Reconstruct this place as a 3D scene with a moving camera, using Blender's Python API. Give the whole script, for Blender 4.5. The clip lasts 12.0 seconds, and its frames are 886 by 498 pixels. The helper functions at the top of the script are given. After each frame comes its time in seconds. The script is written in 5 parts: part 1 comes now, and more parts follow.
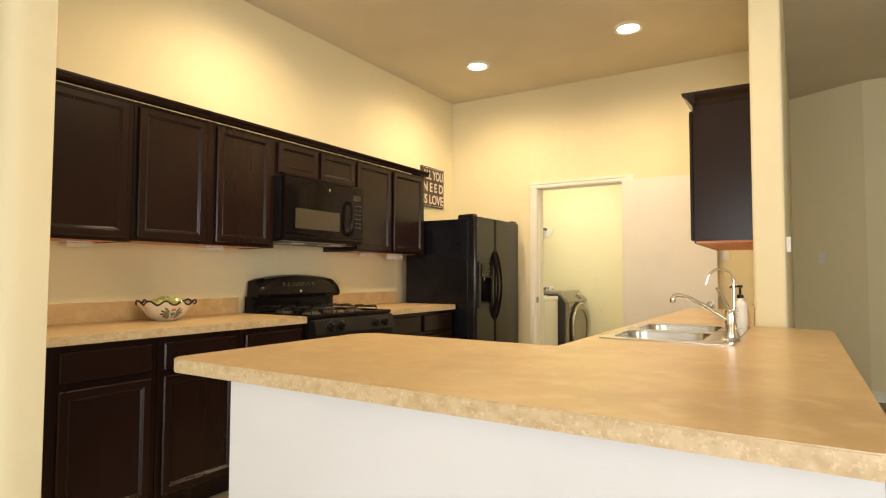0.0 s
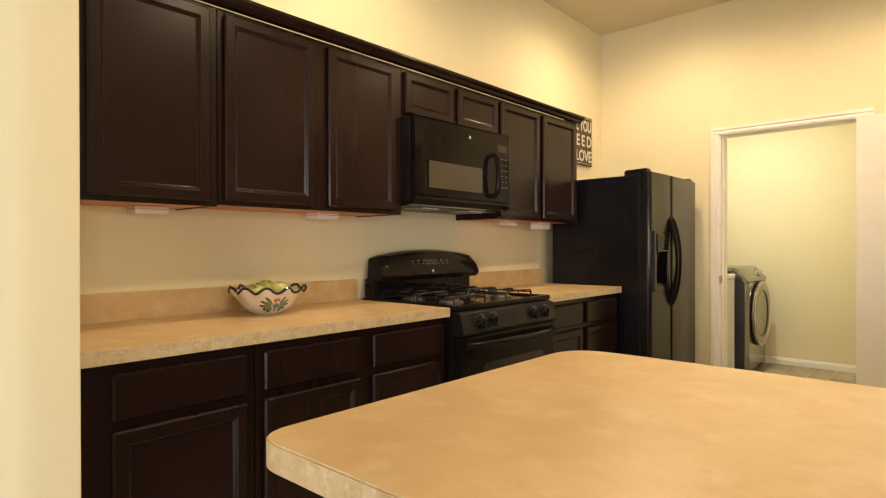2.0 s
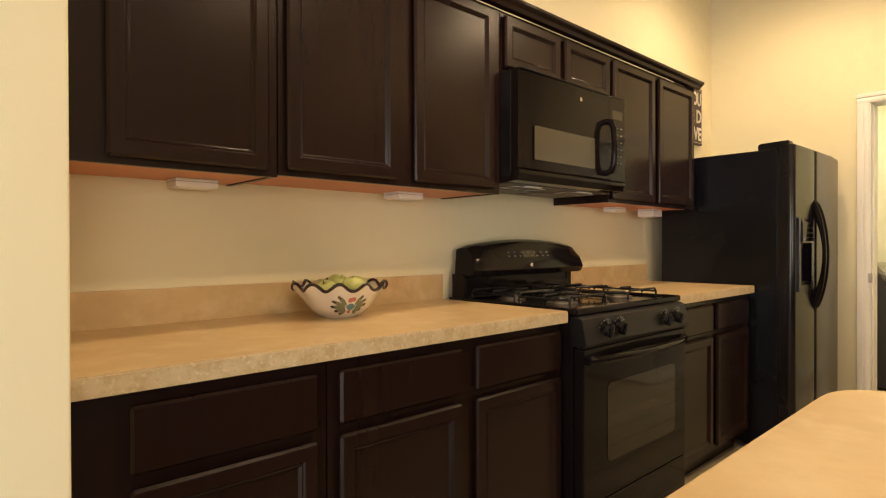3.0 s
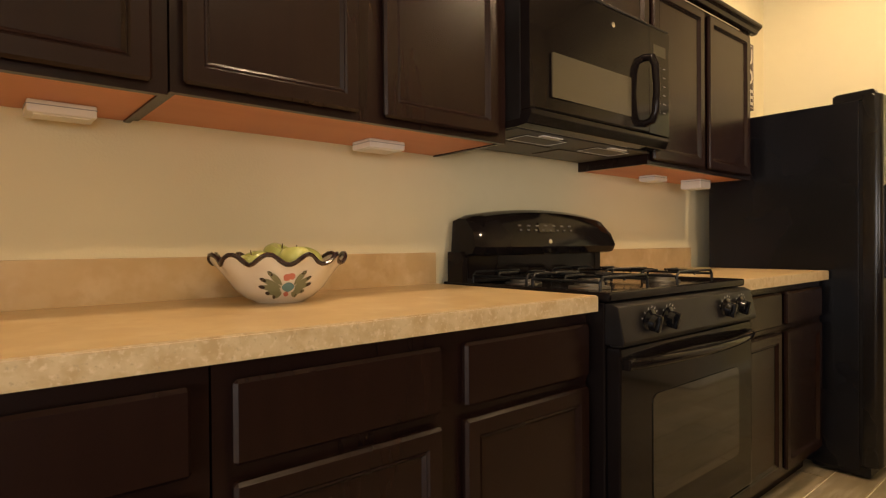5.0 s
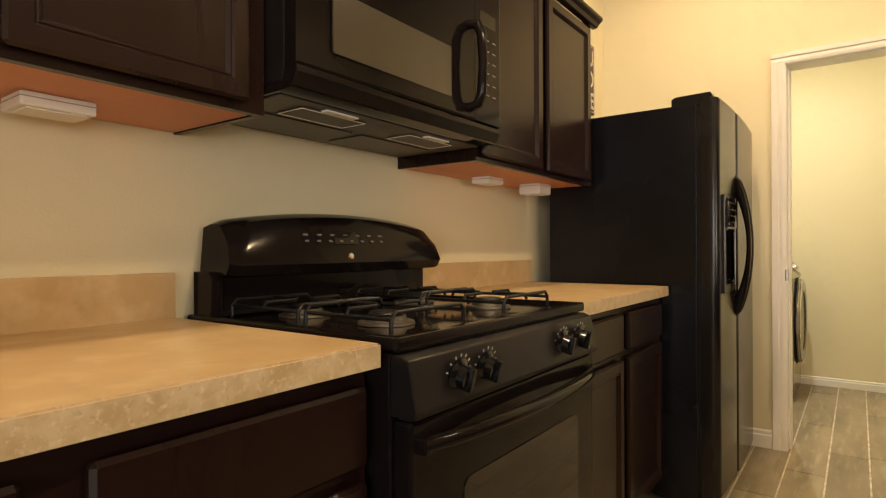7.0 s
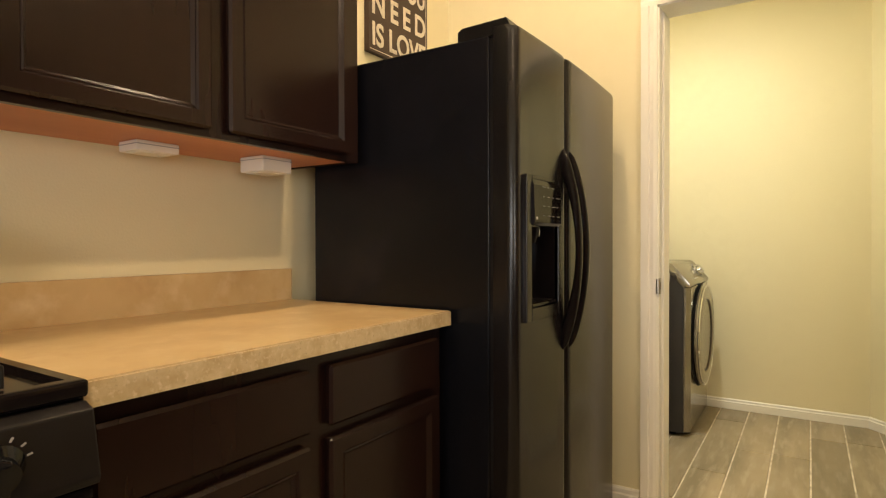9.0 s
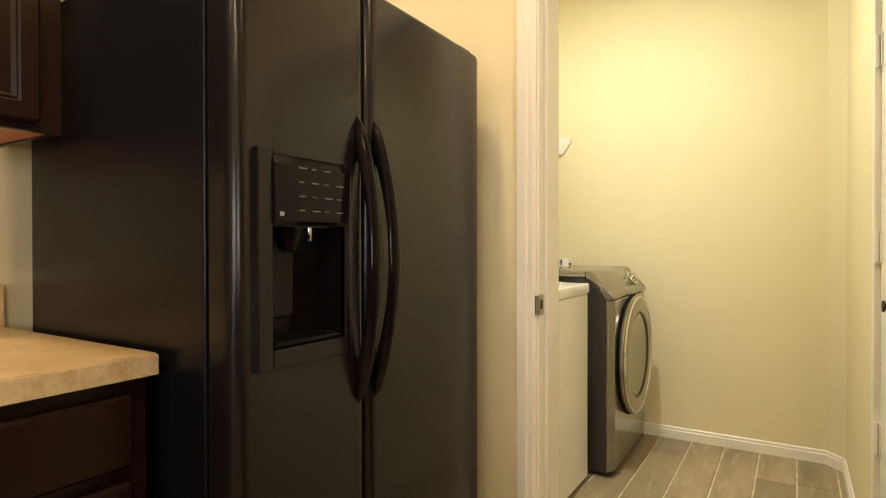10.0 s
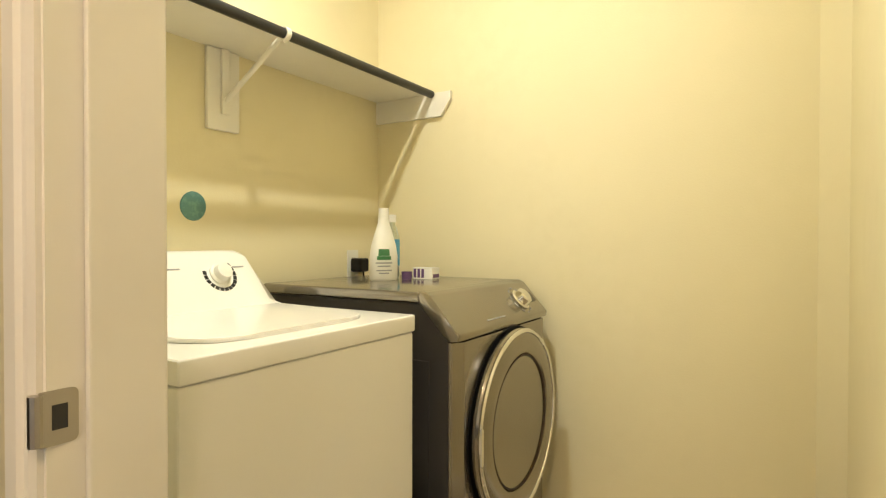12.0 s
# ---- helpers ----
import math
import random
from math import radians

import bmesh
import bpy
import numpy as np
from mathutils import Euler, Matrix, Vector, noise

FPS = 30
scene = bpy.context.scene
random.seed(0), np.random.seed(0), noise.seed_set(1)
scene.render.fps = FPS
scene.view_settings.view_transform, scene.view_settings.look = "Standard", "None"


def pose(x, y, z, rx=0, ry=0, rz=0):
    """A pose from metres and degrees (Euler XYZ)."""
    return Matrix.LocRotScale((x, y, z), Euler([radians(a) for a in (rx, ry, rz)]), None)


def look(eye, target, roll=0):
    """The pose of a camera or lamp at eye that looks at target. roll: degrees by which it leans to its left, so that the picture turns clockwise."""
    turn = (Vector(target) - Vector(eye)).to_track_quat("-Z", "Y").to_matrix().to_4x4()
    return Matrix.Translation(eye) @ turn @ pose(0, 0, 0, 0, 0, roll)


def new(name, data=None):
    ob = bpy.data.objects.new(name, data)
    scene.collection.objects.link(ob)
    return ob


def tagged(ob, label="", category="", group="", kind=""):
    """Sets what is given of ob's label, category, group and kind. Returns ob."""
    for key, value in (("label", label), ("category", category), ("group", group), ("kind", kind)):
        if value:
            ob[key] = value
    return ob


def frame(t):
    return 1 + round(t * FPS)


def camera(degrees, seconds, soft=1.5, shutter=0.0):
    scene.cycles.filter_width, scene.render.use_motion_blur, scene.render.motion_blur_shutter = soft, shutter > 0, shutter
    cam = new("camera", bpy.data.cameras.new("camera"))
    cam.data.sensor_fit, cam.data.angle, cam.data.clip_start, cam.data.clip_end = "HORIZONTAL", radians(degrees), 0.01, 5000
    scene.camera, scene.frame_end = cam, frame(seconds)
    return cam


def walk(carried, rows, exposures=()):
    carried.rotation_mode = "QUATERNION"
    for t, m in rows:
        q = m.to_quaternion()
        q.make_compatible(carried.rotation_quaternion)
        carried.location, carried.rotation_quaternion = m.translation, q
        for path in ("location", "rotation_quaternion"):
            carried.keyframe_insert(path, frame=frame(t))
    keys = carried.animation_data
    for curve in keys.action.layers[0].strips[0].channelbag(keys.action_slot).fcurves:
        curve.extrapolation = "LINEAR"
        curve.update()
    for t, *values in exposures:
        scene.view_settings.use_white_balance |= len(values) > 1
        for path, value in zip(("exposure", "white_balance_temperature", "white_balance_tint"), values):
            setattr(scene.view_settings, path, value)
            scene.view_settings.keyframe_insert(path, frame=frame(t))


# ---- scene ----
cam = camera(75.79, 12.0, soft=1.2)
PATH = [
    (0, 0.199, 0.000, 1.168, 32.02, 2.64, -0.19),
    (0.5, 0.081, 0.153, 1.180, 33.13, 2.05, -0.11),
    (1, -0.109, 0.272, 1.197, 36.04, 0.49, -0.04),
    (1.5, -0.370, 0.410, 1.210, 37.70, -0.25, -0.11),
    (2, -0.688, 0.608, 1.185, 41.75, -0.23, 0.11),
    (2.5, -0.936, 0.711, 1.176, 45.81, -0.26, 0.46),
    (3, -1.198, 0.868, 1.142, 47.32, -0.38, 0.15),
    (3.2, -1.270, 0.907, 1.126, 47.05, -0.32, 0.15),
    (3.6, -1.435, 0.970, 1.104, 48.20, -0.36, 0.15),
    (4.1, -1.535, 1.115, 1.070, 49.20, -0.44, 0.26),
    (4.8, -1.502, 1.273, 1.047, 49.82, -0.51, 0.38),
    (5, -1.513, 1.302, 1.044, 49.79, -0.46, 0.42),
    (5.5, -1.559, 1.372, 1.044, 48.24, -0.40, 0.48),
    (6, -1.658, 1.441, 1.052, 42.02, -0.49, 0.28),
    (6.5, -1.709, 1.570, 1.060, 38.01, -0.33, 0.38),
    (6.7, -1.710, 1.668, 1.064, 37.08, -0.10, 0.30),
    (8.3, -1.648, 2.479, 1.082, 33.72, -0.29, 0.14),
    (8.5, -1.615, 2.610, 1.095, 33.21, -0.63, 0.13),
    (9, -1.509, 2.938, 1.103, 32.80, -0.63, 0.13),
    (9.5, -1.424, 3.303, 1.107, 32.32, -0.49, 0.09),
    (10, -1.344, 3.661, 1.114, 31.74, -0.47, 0.08),
    (10.5, -1.302, 4.001, 1.113, 31.53, -0.43, -0.02),
    (11, -1.301, 4.310, 1.126, 30.77, -0.61, 0.10),
    (11.5, -1.306, 4.660, 1.117, 29.81, -0.65, -0.15),
    (12, -1.290, 4.981, 1.132, 31.12, -0.75, -0.11),
]
EV = 0.0
walk(cam, [(t, pose(x, y, z, 90 + p, r, yaw)) for t, x, y, z, yaw, p, r in PATH],
     exposures=[(0, EV, 6500, 10), (1.5, EV - 0.04, 6530, 11), (3, EV - 0.09, 6660, 13), (5, EV - 0.19, 6930, 16), (6.5, EV - 0.18, 6840, 15),
                (8.5, EV - 0.11, 6570, 11), (10, EV - 0.03, 6500, 10), (12, EV - 0.03, 6500, 10)])

# ---- light ----
world = bpy.data.worlds.new("world")
scene.world = world
world.use_nodes = True
wn = world.node_tree.nodes
sky = wn.new("ShaderNodeTexSky")
sky.sky_type, sky.sun_disc, sky.sun_elevation, sky.sun_rotation = "NISHITA", False, radians(38), radians(150)
world.node_tree.links.new(sky.outputs[0], wn["Background"].inputs[0])
wn["Background"].inputs[1].default_value = 0.12


def lamp(name, kind, m, energy, color, **more):
    data = bpy.data.lights.new(name, kind)
    data.energy, data.color = energy, color
    if "size" in more:
        data.shape, data.size, data.size_y = "RECTANGLE", more["size"], more["size_y"]
    if "radius" in more:
        data.shadow_soft_size = more["radius"]
    if "cone" in more:
        data.spot_size, data.spot_blend = radians(more["cone"]), more.get("blend", 0.3)
    ob = new(name, data)
    ob.matrix_world = m
    return ob


WARM = (1.0, 0.735, 0.43)
CANS = [(-2.21, 4.425), (-0.86, 4.33), (-2.21, 2.35), (-0.86, 2.35)]
for cx, cy in CANS:
    lamp("can_lamp", "SPOT", look((cx, cy, 3.02), (cx, cy, 0)), 79, WARM, radius=0.07, cone=167, blend=0.7)
lamp("laundry_lamp", "AREA", pose(-2.12, 5.98, 2.714), 28, (0.99, 0.975, 0.83), size=0.06, size_y=0.06)
# daylight through the patio doors behind the start of the walk
lamp("day_south", "AREA", pose(0.55, -2.92, 1.15, 90, 0, 0), 126, (0.95, 0.95, 0.95), size=2.6, size_y=2.0)
# east area light added to brighten the wing wall and hall; source unseen
lamp("east_fill", "AREA", pose(3.52, -0.2, 1.3, 90, 0, 90), 88, (1.0, 0.95, 0.86), size=2.0, size_y=1.6)


# ---- materials ----
def material(name, color, rough=0.5, metal=0.0, spots=(), bump=0.0, bump_scale=200.0, coat=0.0, spec=0.5, stretch=(1, 1, 1), rough_var=0.0):
    """A surface with colour variation: spots are (noise scale, detail, colour, low, high) laid over the base in turn."""
    m = bpy.data.materials.new(name)
    m.use_nodes = True
    nt = m.node_tree
    b = nt.nodes["Principled BSDF"]
    b.inputs["Roughness"].default_value, b.inputs["Metallic"].default_value = rough, metal
    b.inputs["Coat Weight"].default_value, b.inputs["Specular IOR Level"].default_value = coat, spec
    b.inputs["Coat Roughness"].default_value = 0.08
    geo = nt.nodes.new("ShaderNodeNewGeometry")
    mp = nt.nodes.new("ShaderNodeMapping")
    mp.inputs["Scale"].default_value = stretch
    nt.links.new(geo.outputs["Position"], mp.inputs["Vector"])
    last = None
    for scale, detail, col, lo, hi in spots:
        n = nt.nodes.new("ShaderNodeTexNoise")
        n.inputs["Scale"].default_value, n.inputs["Detail"].default_value = scale, detail
        nt.links.new(mp.outputs[0], n.inputs["Vector"])
        r = nt.nodes.new("ShaderNodeMapRange")
        r.inputs["From Min"].default_value, r.inputs["From Max"].default_value = lo, hi
        nt.links.new(n.outputs["Fac"], r.inputs["Value"])
        x = nt.nodes.new("ShaderNodeMix")
        x.data_type = "RGBA"
        nt.links.new(r.outputs[0], x.inputs["Factor"])
        if last is None:
            x.inputs["A"].default_value = (*color, 1)
        else:
            nt.links.new(last, x.inputs["A"])
        x.inputs["B"].default_value = (*col, 1)
        last = x.outputs["Result"]
    if last is None:
        b.inputs["Base Color"].default_value = (*color, 1)
    else:
        nt.links.new(last, b.inputs["Base Color"])
    if bump or rough_var:
        n = nt.nodes.new("ShaderNodeTexNoise")
        n.inputs["Scale"].default_value, n.inputs["Detail"].default_value = bump_scale, 4
        nt.links.new(mp.outputs[0], n.inputs["Vector"])
        if bump:
            u = nt.nodes.new("ShaderNodeBump")
            u.inputs["Strength"].default_value, u.inputs["Distance"].default_value = bump, 0.002
            nt.links.new(n.outputs["Fac"], u.inputs["Height"])
            nt.links.new(u.outputs[0], b.inputs["Normal"])
        if rough_var:
            n2 = nt.nodes.new("ShaderNodeTexNoise")
            n2.inputs["Scale"].default_value, n2.inputs["Detail"].default_value = 9, 5
            nt.links.new(geo.outputs["Position"], n2.inputs["Vector"])
            r = nt.nodes.new("ShaderNodeMapRange")
            r.inputs["To Min"].default_value, r.inputs["To Max"].default_value = rough - rough_var, rough + rough_var
            nt.links.new(n2.outputs["Fac"], r.inputs["Value"])
            nt.links.new(r.outputs[0], b.inputs["Roughness"])
    return m


def glow(name, color, power):
    m = bpy.data.materials.new(name)
    m.use_nodes = True
    b = m.node_tree.nodes["Principled BSDF"]
    b.inputs["Base Color"].default_value = (0.9, 0.85, 0.75, 1)
    b.inputs["Emission Color"].default_value, b.inputs["Emission Strength"].default_value = (*color, 1), power
    return m


def glass(name, color, rough=0.0):
    m = bpy.data.materials.new(name)
    m.use_nodes = True
    b = m.node_tree.nodes["Principled BSDF"]
    b.inputs["Base Color"].default_value = (*color, 1)
    b.inputs["Transmission Weight"].default_value, b.inputs["Roughness"].default_value = 1.0, rough
    b.inputs["IOR"].default_value = 1.45
    return m


PAINT = material("cream_wall_paint", (0.79, 0.71, 0.48), 0.72, spots=[(1.1, 3, (0.76, 0.68, 0.45), 0.35, 0.7), (14, 3, (0.77, 0.69, 0.46), 0.45, 0.65)], bump=0.25, bump_scale=160)
CEIL = material("ceiling_paint", (0.70, 0.62, 0.47), 0.9, spots=[(2, 3, (0.66, 0.58, 0.43), 0.4, 0.7)], bump=0.5, bump_scale=90)
TRIM = material("white_trim_paint", (0.83, 0.80, 0.73), 0.4, spots=[(6, 3, (0.80, 0.77, 0.70), 0.4, 0.7)])
PONY = material("pale_half_wall_paint", (0.67, 0.675, 0.69), 0.7, spots=[(2, 3, (0.63, 0.635, 0.65), 0.4, 0.7)], bump=0.2, bump_scale=160)
WOOD = material("espresso_wood", (0.0158, 0.0069, 0.0055), 0.26, spots=[(5, 4, (0.0176, 0.0077, 0.0060), 0.35, 0.7), (26, 3, (0.0142, 0.0062, 0.0050), 0.4, 0.75)], stretch=(1, 1, 0.10), rough_var=0.012, spec=0.29)
MAPLE = material("raw_cabinet_bottom", (0.62, 0.27, 0.15), 0.55, spots=[(7, 5, (0.55, 0.22, 0.12), 0.4, 0.7)], stretch=(1, 0.15, 1))
LAMINATE = material("tan_stone_laminate", (0.62, 0.452, 0.238), 0.30, spots=[(3.8, 6, (0.50, 0.335, 0.165), 0.42, 0.68), (11, 5, (0.67, 0.51, 0.30), 0.50, 0.72), (28, 4, (0.575, 0.395, 0.20), 0.50, 0.75)], rough_var=0.04)
LAM_EDGE = material("mottled_laminate_edge", (0.585, 0.455, 0.275), 0.42, spots=[(30, 8, (0.47, 0.335, 0.175), 0.42, 0.66), (95, 6, (0.66, 0.53, 0.35), 0.54, 0.70), (150, 4, (0.44, 0.335, 0.20), 0.60, 0.74)], rough_var=0.05)
BLACK = material("black_enamel", (0.007, 0.005, 0.005), 0.09, spots=[(3, 3, (0.010, 0.0075, 0.0075), 0.4, 0.7)], rough_var=0.02, spec=0.15)
KNOB_BLACK = material("glossy_knob_black", (0.006, 0.006, 0.007), 0.10, spec=0.35, coat=0.1)
BLACK_SATIN = material("black_satin_plastic", (0.009, 0.0075, 0.0075), 0.32, rough_var=0.08, spec=0.22, spots=[(8, 3, (0.014, 0.013, 0.014), 0.4, 0.7)])
FRIDGE_TEX = material("black_pebbled_steel", (0.005, 0.005, 0.007), 0.23, spec=0.26, bump=0.25, bump_scale=420, rough_var=0.05, spots=[(2, 3, (0.011, 0.010, 0.013), 0.4, 0.7)])
FRIDGE_DOOR = material("black_fridge_door", (0.009, 0.0065, 0.0065), 0.19, spec=0.36, bump=0.10, bump_scale=420, rough_var=0.05, spots=[(2, 3, (0.012, 0.011, 0.011), 0.4, 0.7)])
IRON = material("cast_iron_grate", (0.009, 0.009, 0.010), 0.36, spec=0.35, bump=0.3, bump_scale=500)
OVEN_GLASS = material("smoked_glass", (0.018, 0.015, 0.011), 0.06)
MW_GLASS = material("microwave_screen", (0.055, 0.046, 0.032), 0.16, bump=0.05, bump_scale=900)
STEEL = material("brushed_steel", (0.62, 0.61, 0.59), 0.26, 1.0, bump=0.05, bump_scale=300, stretch=(0.1, 1, 1), rough_var=0.08)
CHROME = material("polished_chrome", (0.78, 0.78, 0.78), 0.06, 1.0)
BURNER = material("burner_aluminium", (0.16, 0.145, 0.125), 0.4, 0.8)
NICKEL = material("satin_nickel", (0.50, 0.46, 0.40), 0.3, 1.0)
BRONZE = material("dark_bronze", (0.06, 0.04, 0.025), 0.4, 0.6)
UNDERSIDE = material("microwave_underside_paint", (0.075, 0.063, 0.048), 0.45, spots=[(6, 3, (0.062, 0.052, 0.040), 0.4, 0.7)])
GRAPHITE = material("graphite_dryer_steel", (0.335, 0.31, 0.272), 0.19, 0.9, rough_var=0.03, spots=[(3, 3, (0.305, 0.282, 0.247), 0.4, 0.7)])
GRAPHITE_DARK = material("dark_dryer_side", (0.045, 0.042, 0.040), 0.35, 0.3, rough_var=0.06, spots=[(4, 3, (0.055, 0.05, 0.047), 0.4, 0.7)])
APPLIANCE = material("white_appliance_enamel", (0.84, 0.83, 0.795), 0.2, spots=[(2, 2, (0.82, 0.81, 0.775), 0.4, 0.7)], coat=0.2)
PLASTIC = material("white_plastic", (0.80, 0.78, 0.72), 0.4, spots=[(9, 2, (0.77, 0.75, 0.69), 0.4, 0.7)])
# near-black for the shade in the gap behind the dryer door
GAP_SHADE = material("painted_gap_shade", (0.004, 0.004, 0.005), 0.5, spec=0.12)
DIM_PRINT = material("dim_grey_print", (0.13, 0.125, 0.12), 0.5)
GREY_PRINT = material("grey_print", (0.35, 0.35, 0.35), 0.5)
DARK_PRINT = material("dark_print", (0.03, 0.03, 0.03), 0.5)
GROUT = material("pale_grout", (0.78, 0.71, 0.58), 0.85, spots=[(20, 3, (0.50, 0.43, 0.32), 0.4, 0.7)])
SIGN_WOOD = material("dark_sign_board", (0.045, 0.026, 0.018), 0.55, spots=[(12, 5, (0.06, 0.036, 0.025), 0.4, 0.7)], stretch=(1, 0.2, 1), bump=0.1)
SIGN_INK = material("cream_sign_paint", (0.66, 0.60, 0.50), 0.6, spots=[(60, 4, (0.50, 0.44, 0.36), 0.55, 0.7)])
GLAZE = material("cream_glaze", (0.76, 0.70, 0.58), 0.14, spots=[(12, 3, (0.70, 0.63, 0.50), 0.4, 0.7)], coat=0.4)
RIM_INK = material("black_glaze_rim", (0.022, 0.012, 0.016), 0.15, coat=0.4)
OLIVE = material("olive_glaze", (0.20, 0.20, 0.11), 0.2, coat=0.3)
CORAL = material("coral_glaze", (0.55, 0.17, 0.12), 0.2, coat=0.3)
TEAL = material("teal_glaze", (0.12, 0.24, 0.25), 0.2, coat=0.3)
APPLE = material("green_apple_skin", (0.40, 0.42, 0.12), 0.28, spots=[(14, 4, (0.50, 0.50, 0.17), 0.45, 0.65), (90, 2, (0.55, 0.55, 0.25), 0.66, 0.72)], coat=0.15)
STEM = material("apple_stem", (0.10, 0.06, 0.03), 0.7)
STICKER = material("teal_sticker", (0.10, 0.25, 0.24), 0.5, spots=[(60, 4, (0.16, 0.33, 0.30), 0.5, 0.65)])
LABEL_GREEN = material("green_label", (0.06, 0.20, 0.08), 0.5)
BLUE_LABEL = material("blue_label", (0.06, 0.30, 0.52), 0.4)
CLEAR = glass("clear_plastic_bottle", (0.78, 0.88, 0.95), 0.05)
PURPLE = material("purple_print", (0.12, 0.06, 0.16), 0.5)
CHARCOAL = material("charcoal_rod", (0.045, 0.043, 0.042), 0.4, 0.4)
CAN_GLOW = glow("lamp_lens", (1.0, 0.86, 0.62), 60)
LAUNDRY_GLOW = glow("laundry_lamp_lens", (1.0, 0.97, 0.72), 4)
PANE = glass("window_pane", (1, 1, 1))


def plank_material():
    m = material("wood_look_tile", (0.325, 0.265, 0.172), 0.42, bump=0.08, bump_scale=80, rough_var=0.08,
                 spots=[(9, 6, (0.215, 0.18, 0.115), 0.42, 0.66), (30, 5, (0.38, 0.32, 0.235), 0.5, 0.72)], stretch=(1, 0.16, 1))
    nt = m.node_tree
    b = nt.nodes["Principled BSDF"]
    src = b.inputs["Base Color"].links[0].from_socket
    info = nt.nodes.new("ShaderNodeObjectInfo")
    r = nt.nodes.new("ShaderNodeMapRange")
    r.inputs["To Min"].default_value, r.inputs["To Max"].default_value = 0.78, 1.15
    hsv = nt.nodes.new("ShaderNodeHueSaturation")
    nt.links.new(info.outputs["Random"], r.inputs["Value"])
    nt.links.new(r.outputs[0], hsv.inputs["Value"])
    nt.links.new(src, hsv.inputs["Color"])
    nt.links.new(hsv.outputs[0], b.inputs["Base Color"])
    return m


PLANK = plank_material()

# ---- mesh helpers ----
ORG = {}


def thing(name, at, label, category, group="", kind=""):
    ob = tagged(new(name), label, category, group, kind)
    ob.location = at
    ob.empty_display_size = 0.1
    ORG[ob] = Vector(at)
    return ob


def part(name, bm, mat, parent=None, label="", smooth=False):
    """Link a bmesh, in world coordinates, as one mesh under a thing or a part."""
    mats = mat if isinstance(mat, (list, tuple)) else [mat]
    if parent is not None:
        bmesh.ops.translate(bm, verts=bm.verts, vec=-ORG[parent])
    bmesh.ops.recalc_face_normals(bm, faces=bm.faces)
    me = bpy.data.meshes.new(name)
    bm.to_mesh(me)
    bm.free()
    for q in mats:
        me.materials.append(q)
    if smooth:
        for p in me.polygons:
            p.use_smooth = True
        me.set_sharp_from_angle(angle=radians(35))
    ob = new(name, me)
    if parent is not None:
        ob.parent = parent
        ORG[ob] = ORG[parent]
    return tagged(ob, label)


def structure(name, bm, mat, label, category):
    return tagged(part(name, bm, mat), label, category, kind="structure")


def add_box(bm, x0, x1, y0, y1, z0, z1, bevel=0.0, seg=2):
    r = bmesh.ops.create_cube(bm, size=1.0)
    vs = r["verts"]
    bmesh.ops.scale(bm, verts=vs, vec=(x1 - x0, y1 - y0, z1 - z0))
    bmesh.ops.translate(bm, verts=vs, vec=((x0 + x1) / 2, (y0 + y1) / 2, (z0 + z1) / 2))
    if bevel:
        es = list({e for v in vs for e in v.link_edges})
        bmesh.ops.bevel(bm, geom=es, offset=bevel, segments=seg, affect="EDGES", profile=0.6)
    return bm


def box(x0, x1, y0, y1, z0, z1, bevel=0.0, seg=2):
    return add_box(bmesh.new(), min(x0, x1), max(x0, x1), min(y0, y1), max(y0, y1), min(z0, z1), max(z0, z1), bevel, seg)


def prism(points, axis, a, b, bevel=0.0):
    """A polygon in the plane across the axis ('x': (y, z); 'y': (x, z); 'z': (x, y)), drawn out from a to b."""
    bm = bmesh.new()
    at = {"x": lambda p, v: (v, p[0], p[1]), "y": lambda p, v: (p[0], v, p[1]), "z": lambda p, v: (p[0], p[1], v)}[axis]
    lo = [bm.verts.new(at(p, a)) for p in points]
    hi = [bm.verts.new(at(p, b)) for p in points]
    n = len(points)
    bm.faces.new(lo)
    bm.faces.new(hi[::-1])
    for i in range(n):
        bm.faces.new((lo[i], lo[(i + 1) % n], hi[(i + 1) % n], hi[i]))
    if bevel:
        bmesh.ops.bevel(bm, geom=list(bm.edges), offset=bevel, segments=2, affect="EDGES", profile=0.6)
    return bm


def lathe(profile, at, steps=32, axis="z"):
    """Turn (radius, height) pairs about an axis through at."""
    bm = bmesh.new()
    rings = []
    for r, h in profile:
        ring = []
        for i in range(steps):
            a = 2 * math.pi * i / steps
            c, s = r * math.cos(a), r * math.sin(a)
            p = {"z": (c, s, h), "x": (h, c, s), "y": (c, h, s)}[axis]
            ring.append(bm.verts.new(Vector(at) + Vector(p)))
        rings.append(ring)
    for a, b in zip(rings, rings[1:]):
        for i in range(steps):
            bm.faces.new((a[i], a[(i + 1) % steps], b[(i + 1) % steps], b[i]))
    bmesh.ops.remove_doubles(bm, verts=bm.verts, dist=1e-5)
    return bm


